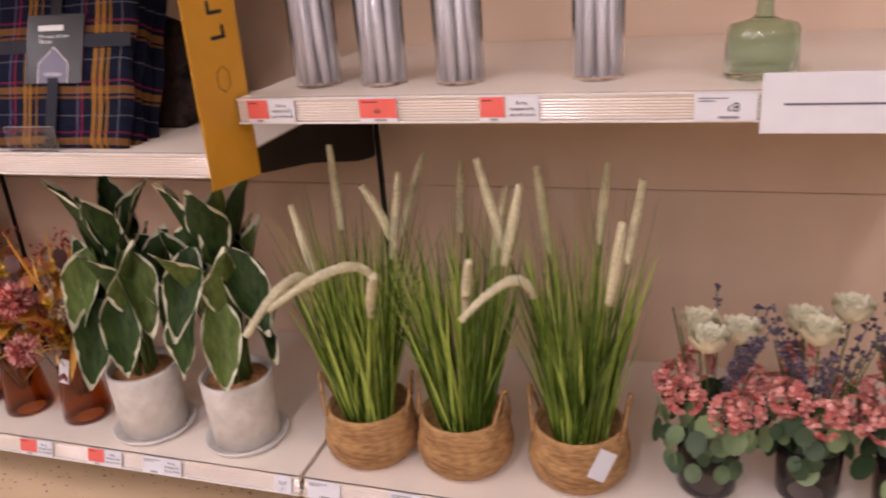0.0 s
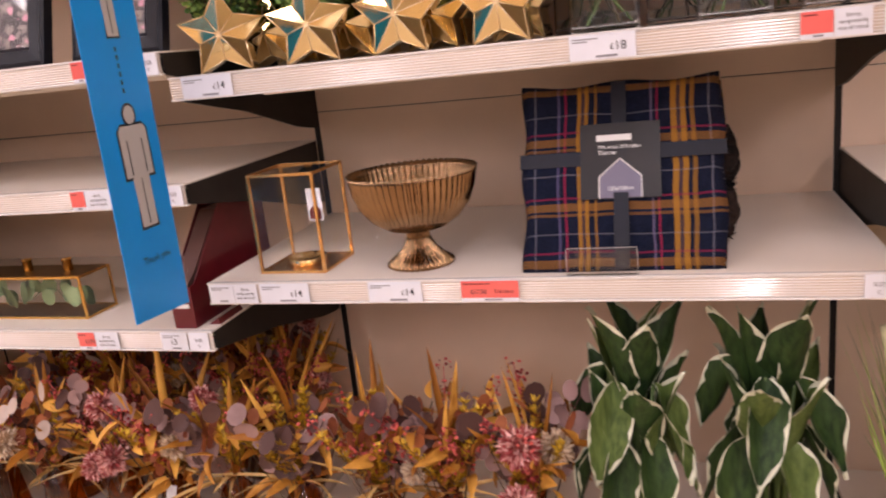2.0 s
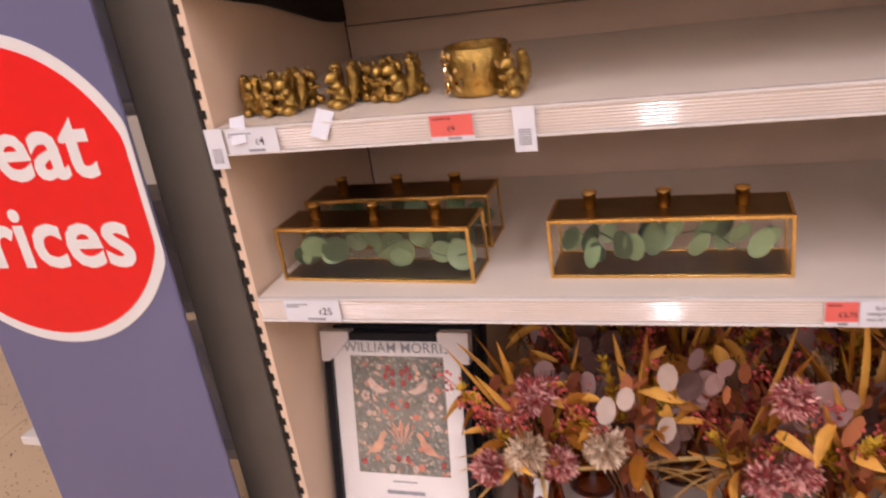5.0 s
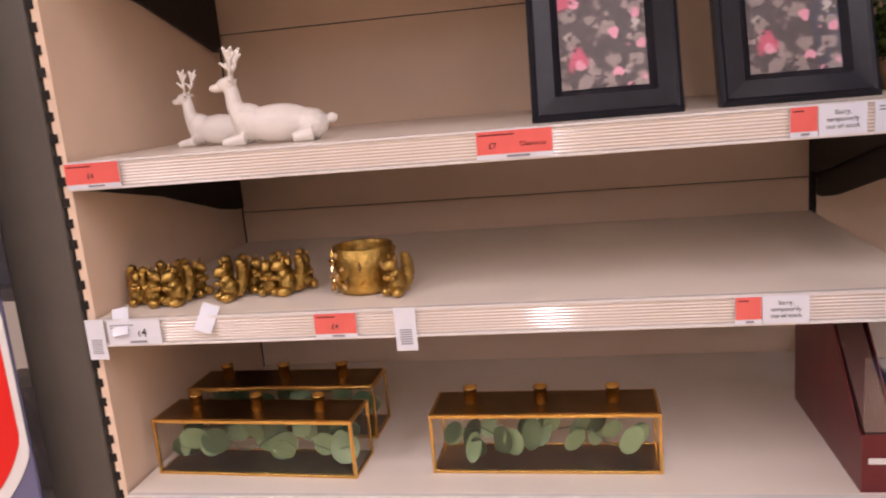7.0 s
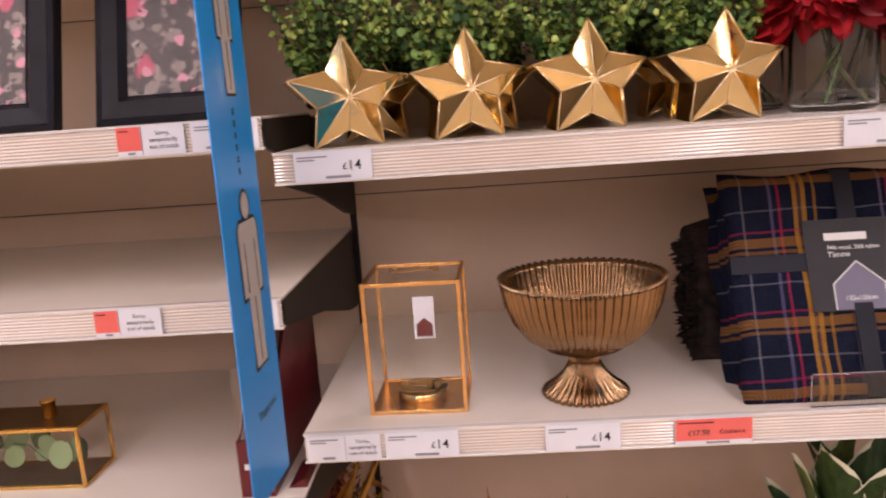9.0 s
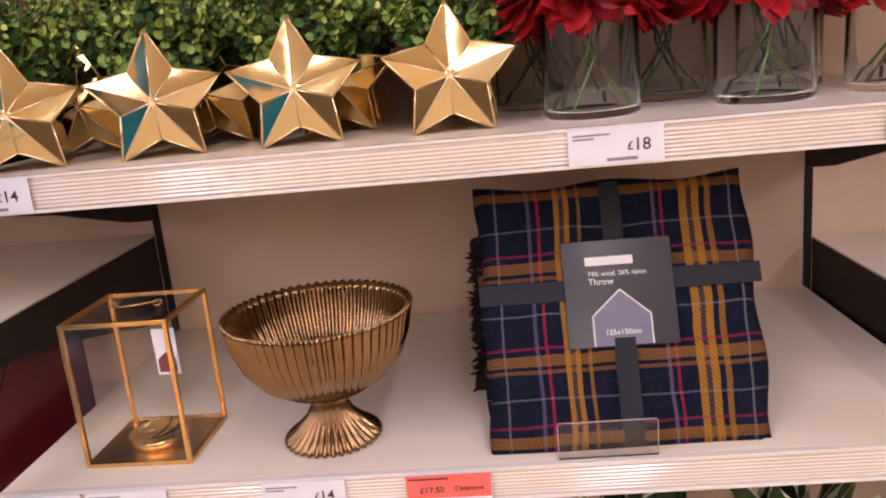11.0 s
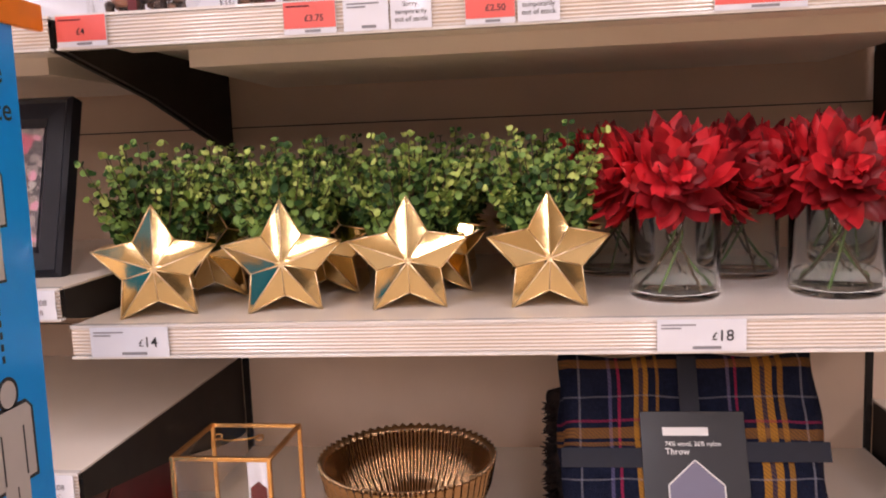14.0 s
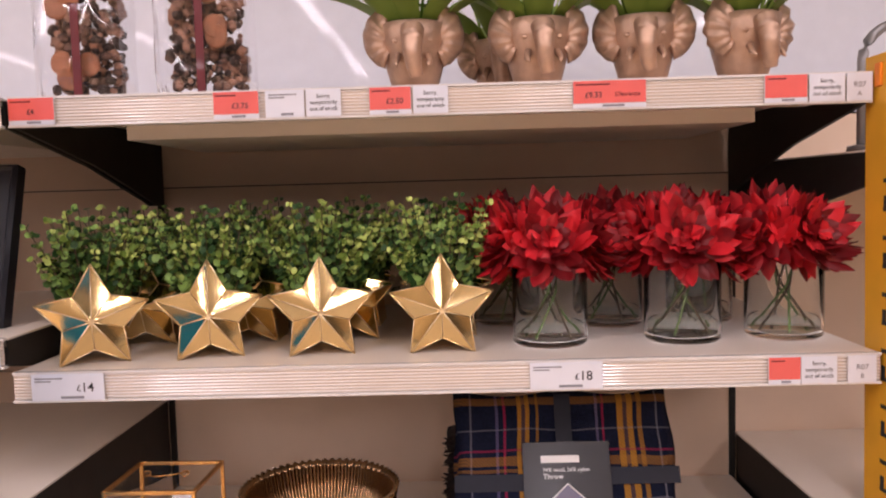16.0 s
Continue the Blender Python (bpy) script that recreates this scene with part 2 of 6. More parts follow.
def terrazzo():
    m = material("terrazzo_vinyl", (0.72, 0.55, 0.36), 0.28, vary=0.05, scale=5, stains=0.15)
    nt = m.node_tree
    bsdf = nt.nodes["Principled BSDF"]
    tc = nt.nodes.new("ShaderNodeTexCoord")
    base = bsdf.inputs["Base Color"].links[0].from_socket
    for scale, cut, tone in ((55, 0.17, (0.20, 0.10, 0.04, 1)), (34, 0.12, (0.34, 0.21, 0.10, 1)), (80, 0.15, (0.72, 0.58, 0.40, 1))):
        v = nt.nodes.new("ShaderNodeTexVoronoi")
        v.inputs["Scale"].default_value = scale
        nz = nt.nodes.new("ShaderNodeTexNoise")
        nz.inputs["Scale"].default_value = 9.0 + scale * 0.1
        nt.links.new(tc.outputs["Object"], v.inputs["Vector"])
        nt.links.new(tc.outputs["Object"], nz.inputs["Vector"])
        ad = nt.nodes.new("ShaderNodeMath")
        ad.operation = "MULTIPLY_ADD"
        nt.links.new(nz.outputs[0], ad.inputs[0])
        ad.inputs[1].default_value = 0.45
        nt.links.new(v.outputs["Distance"], ad.inputs[2])
        lt = nt.nodes.new("ShaderNodeMath")
        lt.operation = "LESS_THAN"
        nt.links.new(ad.outputs[0], lt.inputs[0])
        lt.inputs[1].default_value = cut + 0.2
        mix = nt.nodes.new("ShaderNodeMix")
        mix.data_type = "RGBA"
        nt.links.new(lt.outputs[0], mix.inputs[0])
        nt.links.new(base, mix.inputs[6])
        mix.inputs[7].default_value = tone
        base = mix.outputs[2]
    nt.links.new(base, bsdf.inputs["Base Color"])
    return m


def stripes_material(name, ground, bands, rough=0.9):
    """A woven plaid: bands are (axis, centre, half width, colour, strength) in the cloth's own metres; axis 0 runs up, 2 runs across."""
    m = material(name, ground, rough, vary=0.3, scale=200, bump=0.8, bump_scale=500, specular=0.12)
    nt = m.node_tree
    bsdf = nt.nodes["Principled BSDF"]
    base = bsdf.inputs["Base Color"].links[0].from_socket
    tc = nt.nodes.new("ShaderNodeTexCoord")
    nz = nt.nodes.new("ShaderNodeTexNoise")
    nz.inputs["Scale"].default_value = 9
    nt.links.new(tc.outputs["Object"], nz.inputs["Vector"])
    warp = nt.nodes.new("ShaderNodeMix")
    warp.data_type = "VECTOR"
    warp.inputs[0].default_value = 0.012
    nt.links.new(tc.outputs["Object"], warp.inputs[4])
    nt.links.new(nz.outputs["Color"], warp.inputs[5])
    sep = nt.nodes.new("ShaderNodeSeparateXYZ")
    nt.links.new(warp.outputs[1], sep.inputs[0])
    wv = nt.nodes.new("ShaderNodeTexWave")
    wv.bands_direction = "DIAGONAL"
    wv.inputs["Scale"].default_value = 110
    nt.links.new(tc.outputs["Object"], wv.inputs["Vector"])
    for axis, centre, halfw, tone, strength in bands:
        cmp = nt.nodes.new("ShaderNodeMath")
        cmp.operation = "COMPARE"
        nt.links.new(sep.outputs[axis], cmp.inputs[0])
        cmp.inputs[1].default_value, cmp.inputs[2].default_value = centre, halfw
        mul = nt.nodes.new("ShaderNodeMath")
        mul.operation = "MULTIPLY"
        nt.links.new(cmp.outputs[0], mul.inputs[0])
        weave = nt.nodes.new("ShaderNodeMath")
        weave.operation = "MULTIPLY_ADD"
        nt.links.new(wv.outputs["Fac"], weave.inputs[0])
        weave.inputs[1].default_value, weave.inputs[2].default_value = 0.45 * strength, 0.62 * strength
        nt.links.new(weave.outputs[0], mul.inputs[1])
        mix = nt.nodes.new("ShaderNodeMix")
        mix.data_type = "RGBA"
        nt.links.new(mul.outputs[0], mix.inputs[0])
        nt.links.new(base, mix.inputs[6])
        mix.inputs[7].default_value = (*tone, 1)
        base = mix.outputs[2]
    nt.links.new(base, bsdf.inputs["Base Color"])
    return m


def blossom_print(name, ground, tones, scale):
    """A printed floral picture: rounded patches of several inks on a dark ground."""
    m = material(name, ground, 0.5, vary=0.3, scale=40)
    nt = m.node_tree
    bsdf = nt.nodes["Principled BSDF"]
    base = bsdf.inputs["Base Color"].links[0].from_socket
    tc = nt.nodes.new("ShaderNodeTexCoord")
    for i, (tone, cut, sc) in enumerate(tones):
        mp = nt.nodes.new("ShaderNodeMapping")
        mp.inputs["Location"].default_value = (i * 3.1, i * 1.7, i * 2.3)
        v = nt.nodes.new("ShaderNodeTexVoronoi")
        v.inputs["Scale"].default_value = scale * sc
        nz = nt.nodes.new("ShaderNodeTexNoise")
        nz.inputs["Scale"].default_value = scale * sc * 2.5
        nt.links.new(tc.outputs["Object"], mp.inputs[0])
        nt.links.new(mp.outputs[0], v.inputs["Vector"])
        nt.links.new(mp.outputs[0], nz.inputs["Vector"])
        ad = nt.nodes.new("ShaderNodeMath")
        ad.operation = "MULTIPLY_ADD"
        nt.links.new(nz.outputs[0], ad.inputs[0])
        ad.inputs[1].default_value = 0.6
        nt.links.new(v.outputs["Distance"], ad.inputs[2])
        lt = nt.nodes.new("ShaderNodeMapRange")
        nt.links.new(ad.outputs[0], lt.inputs[0])
        lt.inputs[1].default_value, lt.inputs[2].default_value = cut + 0.3, cut + 0.22
        mix = nt.nodes.new("ShaderNodeMix")
        mix.data_type = "RGBA"
        nt.links.new(lt.outputs[0], mix.inputs[0])
        nt.links.new(base, mix.inputs[6])
        mix.inputs[7].default_value = (*tone, 1)
        base = mix.outputs[2]
    nt.links.new(base, bsdf.inputs["Base Color"])
    return m


FLOOR = terrazzo()
AMBERBAND = (0.70, 0.33, 0.025)
PLAID = stripes_material("navy_plaid_wool", (0.009, 0.012, 0.029), [
    (0, -0.058, 0.0095, AMBERBAND, 0.50), (0, -0.058, 0.0030, (0.02, 0.02, 0.05), 1), (0, 0.105, 0.0125, AMBERBAND, 0.50), (0, 0.105, 0.0032, (0.02, 0.02, 0.05), 1), (0, 0.128, 0.0036, AMBERBAND, 0.34), (0, -0.036, 0.0022, AMBERBAND, 0.32),
    (0, -0.088, 0.0020, (0.30, 0.02, 0.07), 0.8), (0, -0.100, 0.0024, (0.10, 0.09, 0.19), 0.8), (0, -0.142, 0.0014, (0.30, 0.30, 0.36), 0.35), (0, 0.070, 0.0018, (0.30, 0.02, 0.07), 0.8), (0, 0.060, 0.0022, (0.13, 0.11, 0.2), 0.8), (0, -0.005, 0.0013, (0.26, 0.26, 0.34), 0.2), (0, 0.155, 0.0014, (0.30, 0.30, 0.36), 0.4),
    (2, 0.236, 0.007, (0.42, 0.19, 0.03), 0.42), (2, 0.222, 0.0025, (0.42, 0.19, 0.03), 0.35), (2, 0.120, 0.007, (0.42, 0.19, 0.03), 0.45), (2, 0.106, 0.0025, (0.42, 0.19, 0.03), 0.35), (2, 0.022, 0.007, (0.42, 0.19, 0.03), 0.45), (2, 0.330, 0.006, (0.42, 0.19, 0.03), 0.4),
    (2, 0.252, 0.0018, (0.30, 0.02, 0.07), 0.55), (2, 0.136, 0.0018, (0.30, 0.02, 0.07), 0.55), (2, 0.040, 0.0018, (0.30, 0.02, 0.07), 0.5), (2, 0.285, 0.0013, (0.30, 0.30, 0.36), 0.3), (2, 0.072, 0.0013, (0.30, 0.30, 0.36), 0.3), (2, 0.178, 0.0012, (0.30, 0.30, 0.36), 0.35)])
TAPESTRY = blossom_print("woodland_print", (0.19, 0.18, 0.155), [((0.34, 0.32, 0.26), 0.34, 3.4), ((0.20, 0.24, 0.22), 0.30, 2.4), ((0.44, 0.33, 0.25), 0.24, 1.9), ((0.56, 0.17, 0.11), 0.25, 1.1), ((0.66, 0.38, 0.27), 0.22, 1.4), ((0.06, 0.06, 0.05), 0.16, 2.8)], 30)
PINKPRINT = blossom_print("pink_blossom_print", (0.055, 0.042, 0.045), [((0.20, 0.16, 0.15), 0.42, 2.6), ((0.24, 0.19, 0.18), 0.32, 3.4), ((0.42, 0.07, 0.12), 0.31, 1.1), ((0.52, 0.22, 0.28), 0.27, 2.2), ((0.34, 0.30, 0.27), 0.18, 1.7), ((0.05, 0.035, 0.04), 0.22, 3.8)], 14)


# ---- mesh helpers ----
def part(name, bm, mat, parent=None, label="", smooth=False):
    me = bpy.data.meshes.new(name)
    bm.to_mesh(me)
    bm.free()
    for x in (mat if isinstance(mat, (list, tuple)) else (mat,)):
        me.materials.append(x)
    if smooth:
        me.polygons.foreach_set("use_smooth", [True] * len(me.polygons))
    ob = new(name, me)
    if parent is not None:
        ob.parent = parent
    if label:
        ob["label"] = label
    return ob


def thing(name, m, label, category, group="", kind=""):
    ob = new(name)
    ob.empty_display_size = 0.02
    ob.matrix_basis = m
    return tagged(ob, label, category, group, kind)


def box(bm, x0, x1, y0, y1, z0, z1, bevel=0.0, m=None):
    r = bmesh.ops.create_cube(bm, size=1)
    mat = Matrix.Translation(((x0 + x1) / 2, (y0 + y1) / 2, (z0 + z1) / 2)) @ Matrix.Diagonal((x1 - x0, y1 - y0, z1 - z0, 1))
    if m is not None:
        mat = m @ mat
    bmesh.ops.transform(bm, matrix=mat, verts=r["verts"])
    if bevel:
        edges = {e for v in r["verts"] for e in v.link_edges}
        bmesh.ops.bevel(bm, geom=list(edges), offset=bevel, segments=2, affect="EDGES", profile=0.5)
    return bm


def boxed(*a, **k):
    return box(bmesh.new(), *a, **k)


def lathe(bm, profile, segs=32, flute=0, depth=0.0, m=None, rimless=False):
    """Turns (radius, height) pairs round z; flute: a wave of that many ribs whose depth is a share of the radius."""
    rings = []
    for r, z in profile:
        ring = []
        for i in range(segs):
            a = 2 * math.pi * i / segs
            rr = r * (1 + depth * math.cos(flute * a)) if flute else r
            p = Vector((rr * math.cos(a), rr * math.sin(a), z))
            ring.append(bm.verts.new(m @ p if m is not None else p))
        rings.append(ring)
    for a, b in zip(rings, rings[1:]):
        for i in range(segs):
            j = (i + 1) % segs
            bm.faces.new((a[i], a[j], b[j], b[i]))
    for ring, flip in ((rings[0], True), (rings[-1], False)):
        if profile[0 if flip else -1][0] > 1e-4 and (flip or not rimless):
            bm.faces.new(ring[::-1] if flip else ring)
    return bm


def tube(bm, points, radii, segs=6):
    pts = [Vector(p) for p in points]
    rings = []
    for i, p in enumerate(pts):
        d = (pts[min(i + 1, len(pts) - 1)] - pts[max(i - 1, 0)]).normalized()
        side = d.cross(Vector((0, 0, 1)) if abs(d.z) < 0.9 else Vector((1, 0, 0))).normalized()
        up = side.cross(d)
        r = radii[i] if isinstance(radii, (list, tuple)) else radii
        rings.append([bm.verts.new(p + r * (math.cos(2 * math.pi * k / segs) * side + math.sin(2 * math.pi * k / segs) * up)) for k in range(segs)])
    for a, b in zip(rings, rings[1:]):
        for k in range(segs):
            j = (k + 1) % segs
            bm.faces.new((a[k], a[j], b[j], b[k]))
    bm.faces.new(rings[0][::-1])
    bm.faces.new(rings[-1])
    return bm


def ball(bm, p, r, sub=2, scale=(1, 1, 1), rot=None):
    g = bmesh.ops.create_icosphere(bm, subdivisions=sub, radius=1)
    m = Matrix.Translation(p) @ (rot or Matrix.Identity(4)) @ Matrix.Diagonal((r * scale[0], r * scale[1], r * scale[2], 1))
    bmesh.ops.transform(bm, matrix=m, verts=g["verts"])
    return bm


def prism(bm, outline, y0, y1):
    """An upright plate from an outline of (x, z) between two depths."""
    a = [bm.verts.new((x, y0, z)) for x, z in outline]
    b = [bm.verts.new((x, y1, z)) for x, z in outline]
    bm.faces.new(a)
    bm.faces.new(b[::-1])
    n = len(a)
    for i in range(n):
        j = (i + 1) % n
        bm.faces.new((a[j], a[i], b[i], b[j]))
    bmesh.ops.recalc_face_normals(bm, faces=bm.faces)
    return bm


def blade(bm, base, direction, length, width, bend, cup=0.0, steps=4, shape=None, mat=0, roll=0.0):
    """One leaf or petal: a strip of two quads per step along a bent midrib."""
    d = Vector(direction).normalized()
    side = d.cross(Vector((0, 0, 1)))
    if side.length < 1e-3:
        side = Vector((1, 0, 0))
    side.normalize()
    side = Matrix.Rotation(roll, 3, d) @ side
    nrm = side.cross(d).normalized()
    prev = None
    for i in range(steps + 1):
        u = i / steps
        w = width * (shape(u) if shape else math.sin(math.pi * min(0.98, 0.08 + 0.9 * u)) ** 0.8)
        p = Vector(base) + d * (length * u) + nrm * (bend * length * u * u)
        lift = nrm * (cup * w)
        row = [bm.verts.new(p - side * w / 2 + lift), bm.verts.new(p), bm.verts.new(p + side * w / 2 + lift)]
        if prev:
            for k in range(2):
                f = bm.faces.new((prev[k], prev[k + 1], row[k + 1], row[k]))
                f.material_index = mat
                f.smooth = True
        prev = row
    return bm


WORDS = {}


def lettering(text, size, mat, parent, place, align="LEFT", name="lettering", stretch=1.0, depth=0.0):
    """Flat letters that face -y, on the plane y of place."""
    key = (text, align)
    heavy = 0.024 if size > 0.1 else 0.006
    if key not in WORDS:
        cu = bpy.data.curves.new("words", "FONT")
        cu.body, cu.align_x, cu.size = text, align, 1.0
        cu.resolution_u = 3
        cu.offset = heavy
        ob = bpy.data.objects.new("words", cu)
        scene.collection.objects.link(ob)
        me = bpy.data.meshes.new_from_object(ob.evaluated_get(bpy.context.evaluated_depsgraph_get()))
        scene.collection.objects.unlink(ob)
        bpy.data.objects.remove(ob)
        WORDS[key] = me
    me = WORDS[key].copy()
    me.materials.clear()
    me.materials.append(mat)
    ob = new(name, me)
    ob.parent = parent
    ob.matrix_basis = (Matrix.Translation(place) if not isinstance(place, Matrix) else place) @ pose(0, 0, 0, 90) @ Matrix.Diagonal((size * stretch, size, size, 1))
    return ob


def structure(name, bm, mat, label, category="", smooth=False):
    return tagged(part(name, bm, mat, smooth=smooth), label, category or name.replace("_", " "), kind="structure")


# ---- setting ----
BAY = 1.25
X0, X1 = 0.0, 3 * BAY
DEEP = 0.605
floor_slab = structure("floor", boxed(-7, 9, -10, 2.0, -0.06, -0.004), GREYSTEEL, "cream speckled terrazzo vinyl shop floor", "floor")
for i in range(-4, 5):
    part("floor_sheet", boxed(0.507 + 1.9 * (i - 1) + 0.0015, 0.507 + 1.9 * i - 0.0015, -9.98, 1.98, -0.004, 0.0), FLOOR, floor_slab)
structure("ceiling", boxed(-7, 9, -10, 2.0, CEIL, CEIL + 0.08), CEILP, "white suspended shop ceiling", "ceiling")
structure("wall_north", boxed(-7, 9, 2.0, 2.1, 0, CEIL), WALLP, "plain cream shop wall behind the shelving", "wall")
# unseen closing walls, kept dark to cut bounce and darken reflections
structure("wall_south", boxed(-7, 9, -10.1, -10.0, 0, CEIL), WALLD, "plain unseen wall across the aisle, dark to deepen reflections", "wall")
structure("wall_west", boxed(-7.1, -7, -10, 2.0, 0, CEIL), WALLD, "plain unseen end wall, dark to deepen reflections", "wall")
structure("wall_east", boxed(9, 9.1, -10, 2.0, 0, CEIL), WALLD, "plain unseen end wall, dark to deepen reflections", "wall")

# the gondola's back: sheets between the posts, with open joints
JOINTS = (0.14, 0.62, 1.14, 1.54, 1.66)
back = structure("back_panel", boxed(X0, X1, DEEP + 0.008, DEEP + 0.03, 0.0, 2.05), BLACK, "cream enamelled steel back of the shelving, in sheets", "back panel")
for b in range(3):
    for z0, z1 in zip(JOINTS, JOINTS[1:]):
        part("panel", boxed(b * BAY + 0.007, (b + 1) * BAY - 0.007, DEEP, DEEP + 0.008, z0 + 0.0012, z1 - 0.0012), CREAM, back)
for b in range(4):
    t = thing("shelf_post", pose(b * BAY, 0, 0), "black slotted steel upright of the shelving", "shelf post", "shelving uprights")
    part("post", boxed(-0.0065, 0.0065, DEEP - 0.006, DEEP + 0.04, 0.0, 1.63, bevel=0.001), BLACK, t)

structure("header_panel", boxed(X0, X1, DEEP - 0.008, DEEP + 0.01, 1.663, 2.25), WHITE, "plain white header board above the shelving back", "header panel")

# the end panel of the run, with its toothed front edge
end = structure("end_panel", boxed(-0.008, 0.006, 0.002, DEEP, 0.10, 2.05), CREAM, "cream steel end panel with a toothed front edge", "end panel")
bm = bmesh.new()
for i in range(58):
    z = 0.13 + i * 0.033
    box(bm, -0.013, -0.002, -0.0008, 0.004, z, z + 0.014)
part("slot_row", bm, BLACK, end, "row of dark slots")["kind"] = "stuff"

SHELVES = {}
SETBACK = {"B4": 0.033, "A5": 0.033}


def shelf(key, bay, z, label, base=False):
    deep = 0.60 - SETBACK.get(key, 0.0)
    x0, x1 = bay * BAY + (0.005 if bay else 0.011), (bay + 1) * BAY - 0.005
    t = thing("shelf", pose(x0, SETBACK.get(key, 0.0), z), label, "shelf", "shop shelves")
    w = x1 - x0
    lean = 0.010 if base else 0.0
    tray = box(boxed(0, w, 0.0, deep, 0.030, 0.044, bevel=0.0015), 0.045, w - 0.045, 0.02, 0.10, 0.008, 0.0295)
    box(tray, 0.105, w - 0.105, 0.15, deep - 0.02, 0.012 if base else -0.010, 0.0292)
    part("board", tray, BOARD, t)
    bm = bmesh.new()
    n, seg = 8, 6
    rows = []
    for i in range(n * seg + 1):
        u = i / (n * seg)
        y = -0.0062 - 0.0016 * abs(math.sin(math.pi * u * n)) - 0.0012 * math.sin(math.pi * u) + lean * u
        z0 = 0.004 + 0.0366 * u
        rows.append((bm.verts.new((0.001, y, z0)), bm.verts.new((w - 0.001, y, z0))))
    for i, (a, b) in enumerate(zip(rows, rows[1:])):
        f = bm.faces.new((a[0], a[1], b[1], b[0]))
        # darker beige faces beside each groove, pale ones on the rib's crown
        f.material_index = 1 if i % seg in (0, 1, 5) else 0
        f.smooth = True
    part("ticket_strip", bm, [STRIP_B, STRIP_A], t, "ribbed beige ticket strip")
    part("strip_lip", box(boxed(0, w, -0.012, 0.0, 0.0, 0.0038, bevel=0.0008), 0, w, -0.010 + lean, 0.0, 0.0407, 0.0442), EDGE, t, "pale plastic rail")
    if base:
        part("kick_rail", boxed(0, w, 0.012, 0.03, -0.02, -0.001, bevel=0.001), EDGE, t)
        for x in (0.006, w - 0.03):
            part("foot", box(boxed(x, x + 0.024, 0.10, 0.13, -z + 0.001, -0.001), x - 0.006, x + 0.03, 0.094, 0.136, -z + 0.001, -z + 0.012), BLACK, t)
    else:
        for x in (0.0, w - 0.004):
            bm = bmesh.new()
            outline = [(0.0, 0.0405), (0.0, 0.002), (0.04, -0.006), (0.25, -0.046), (0.48, -0.108), (deep - 0.04, -0.122), (deep - 0.01, -0.122), (deep - 0.01, 0.0405)]
            a = [bm.verts.new((x - 0.0012, y, zz)) for y, zz in outline]
            b = [bm.verts.new((x + 0.0052, y, zz)) for y, zz in outline]
            bm.faces.new(a)
            bm.faces.new(b[::-1])
            for i in range(len(a)):
                j = (i + 1) % len(a)
                bm.faces.new((a[j], a[i], b[i], b[j]))
            bmesh.ops.recalc_face_normals(bm, faces=bm.faces)
            part("bracket", bm, BLACK, t, "black steel bracket")
    SHELVES[key] = z
    return t


PALE = "white enamelled steel shelf with a ribbed ticket strip"
for key, bay, z in (("A1", 0, 0.122), ("B1", 1, 0.122), ("C1", 2, 0.122)):
    shelf(key, bay, z, "white enamelled steel base shelf standing on black feet", base=True)
for key, bay, z in (("A2", 0, 0.723), ("A3", 0, 1.027), ("A4", 0, 1.277), ("A5", 0, 1.624), ("B2", 1, 0.825), ("B3", 1, 1.227), ("B4", 1, 1.624), ("C2", 2, 0.924), ("C3", 2, 1.515)):
    shelf(key, bay, z, PALE)
TOP = {k: z + 0.044 for k, z in SHELVES.items()}

# ceiling lamps
for x in LAMP_X:
    for y, half in ((-2.35, 1.35), (-6.6, 2.4)):
        t = thing("ceiling_light", pose(x, y, CEIL), "long white fluorescent ceiling light, lit", "ceiling light", "ceiling lights")
        part("housing", boxed(-0.085, 0.085, -half - 0.02, half + 0.02, -0.06, -0.001, bevel=0.006), WHITE, t)
        part("diffuser", boxed(-0.07, 0.07, -half, half, -0.072, -0.0605, bevel=0.004), DIFFUSER, t)
        lamp = bpy.data.lights.new("tube_light", "AREA")
        lamp.shape, lamp.size, lamp.size_y, lamp.energy, lamp.color = "RECTANGLE", 0.13, 2 * half, LAMP_POWER * 2 * half, LAMP_COLOUR
        ob = new("tube_light", lamp)
        ob.matrix_basis = pose(x, y, CEIL - 0.08)


# ---- foliage helpers ----
def rnd(a, b):
    return random.uniform(a, b)


def arc(base, lean, length, bend, n=6):
    """Points along a stem that leans out and droops."""
    base, lean = Vector(base), Vector(lean).normalized()
    out = Vector((lean.x, lean.y, 0))
    return [base + lean * (length * i / (n - 1)) + (out - Vector((0, 0, 1))) * (bend * length * (i / (n - 1)) ** 2) for i in range(n)]


def disc_leaf(bm, p, nrm, r, long=1.15, segs=8):
    """A round leaf, slightly cupped."""
    n = Vector(nrm).normalized()
    a = n.cross(Vector((0.3, 0.2, 1))).normalized()
    b = n.cross(a)
    mid = bm.verts.new(Vector(p) - n * r * 0.18)
    ring = [bm.verts.new(Vector(p) + a * (r * math.cos(2 * math.pi * k / segs)) + b * (r * long * math.sin(2 * math.pi * k / segs))) for k in range(segs)]
    for k in range(segs):
        f = bm.faces.new((mid, ring[k], ring[(k + 1) % segs]))
        f.smooth = True


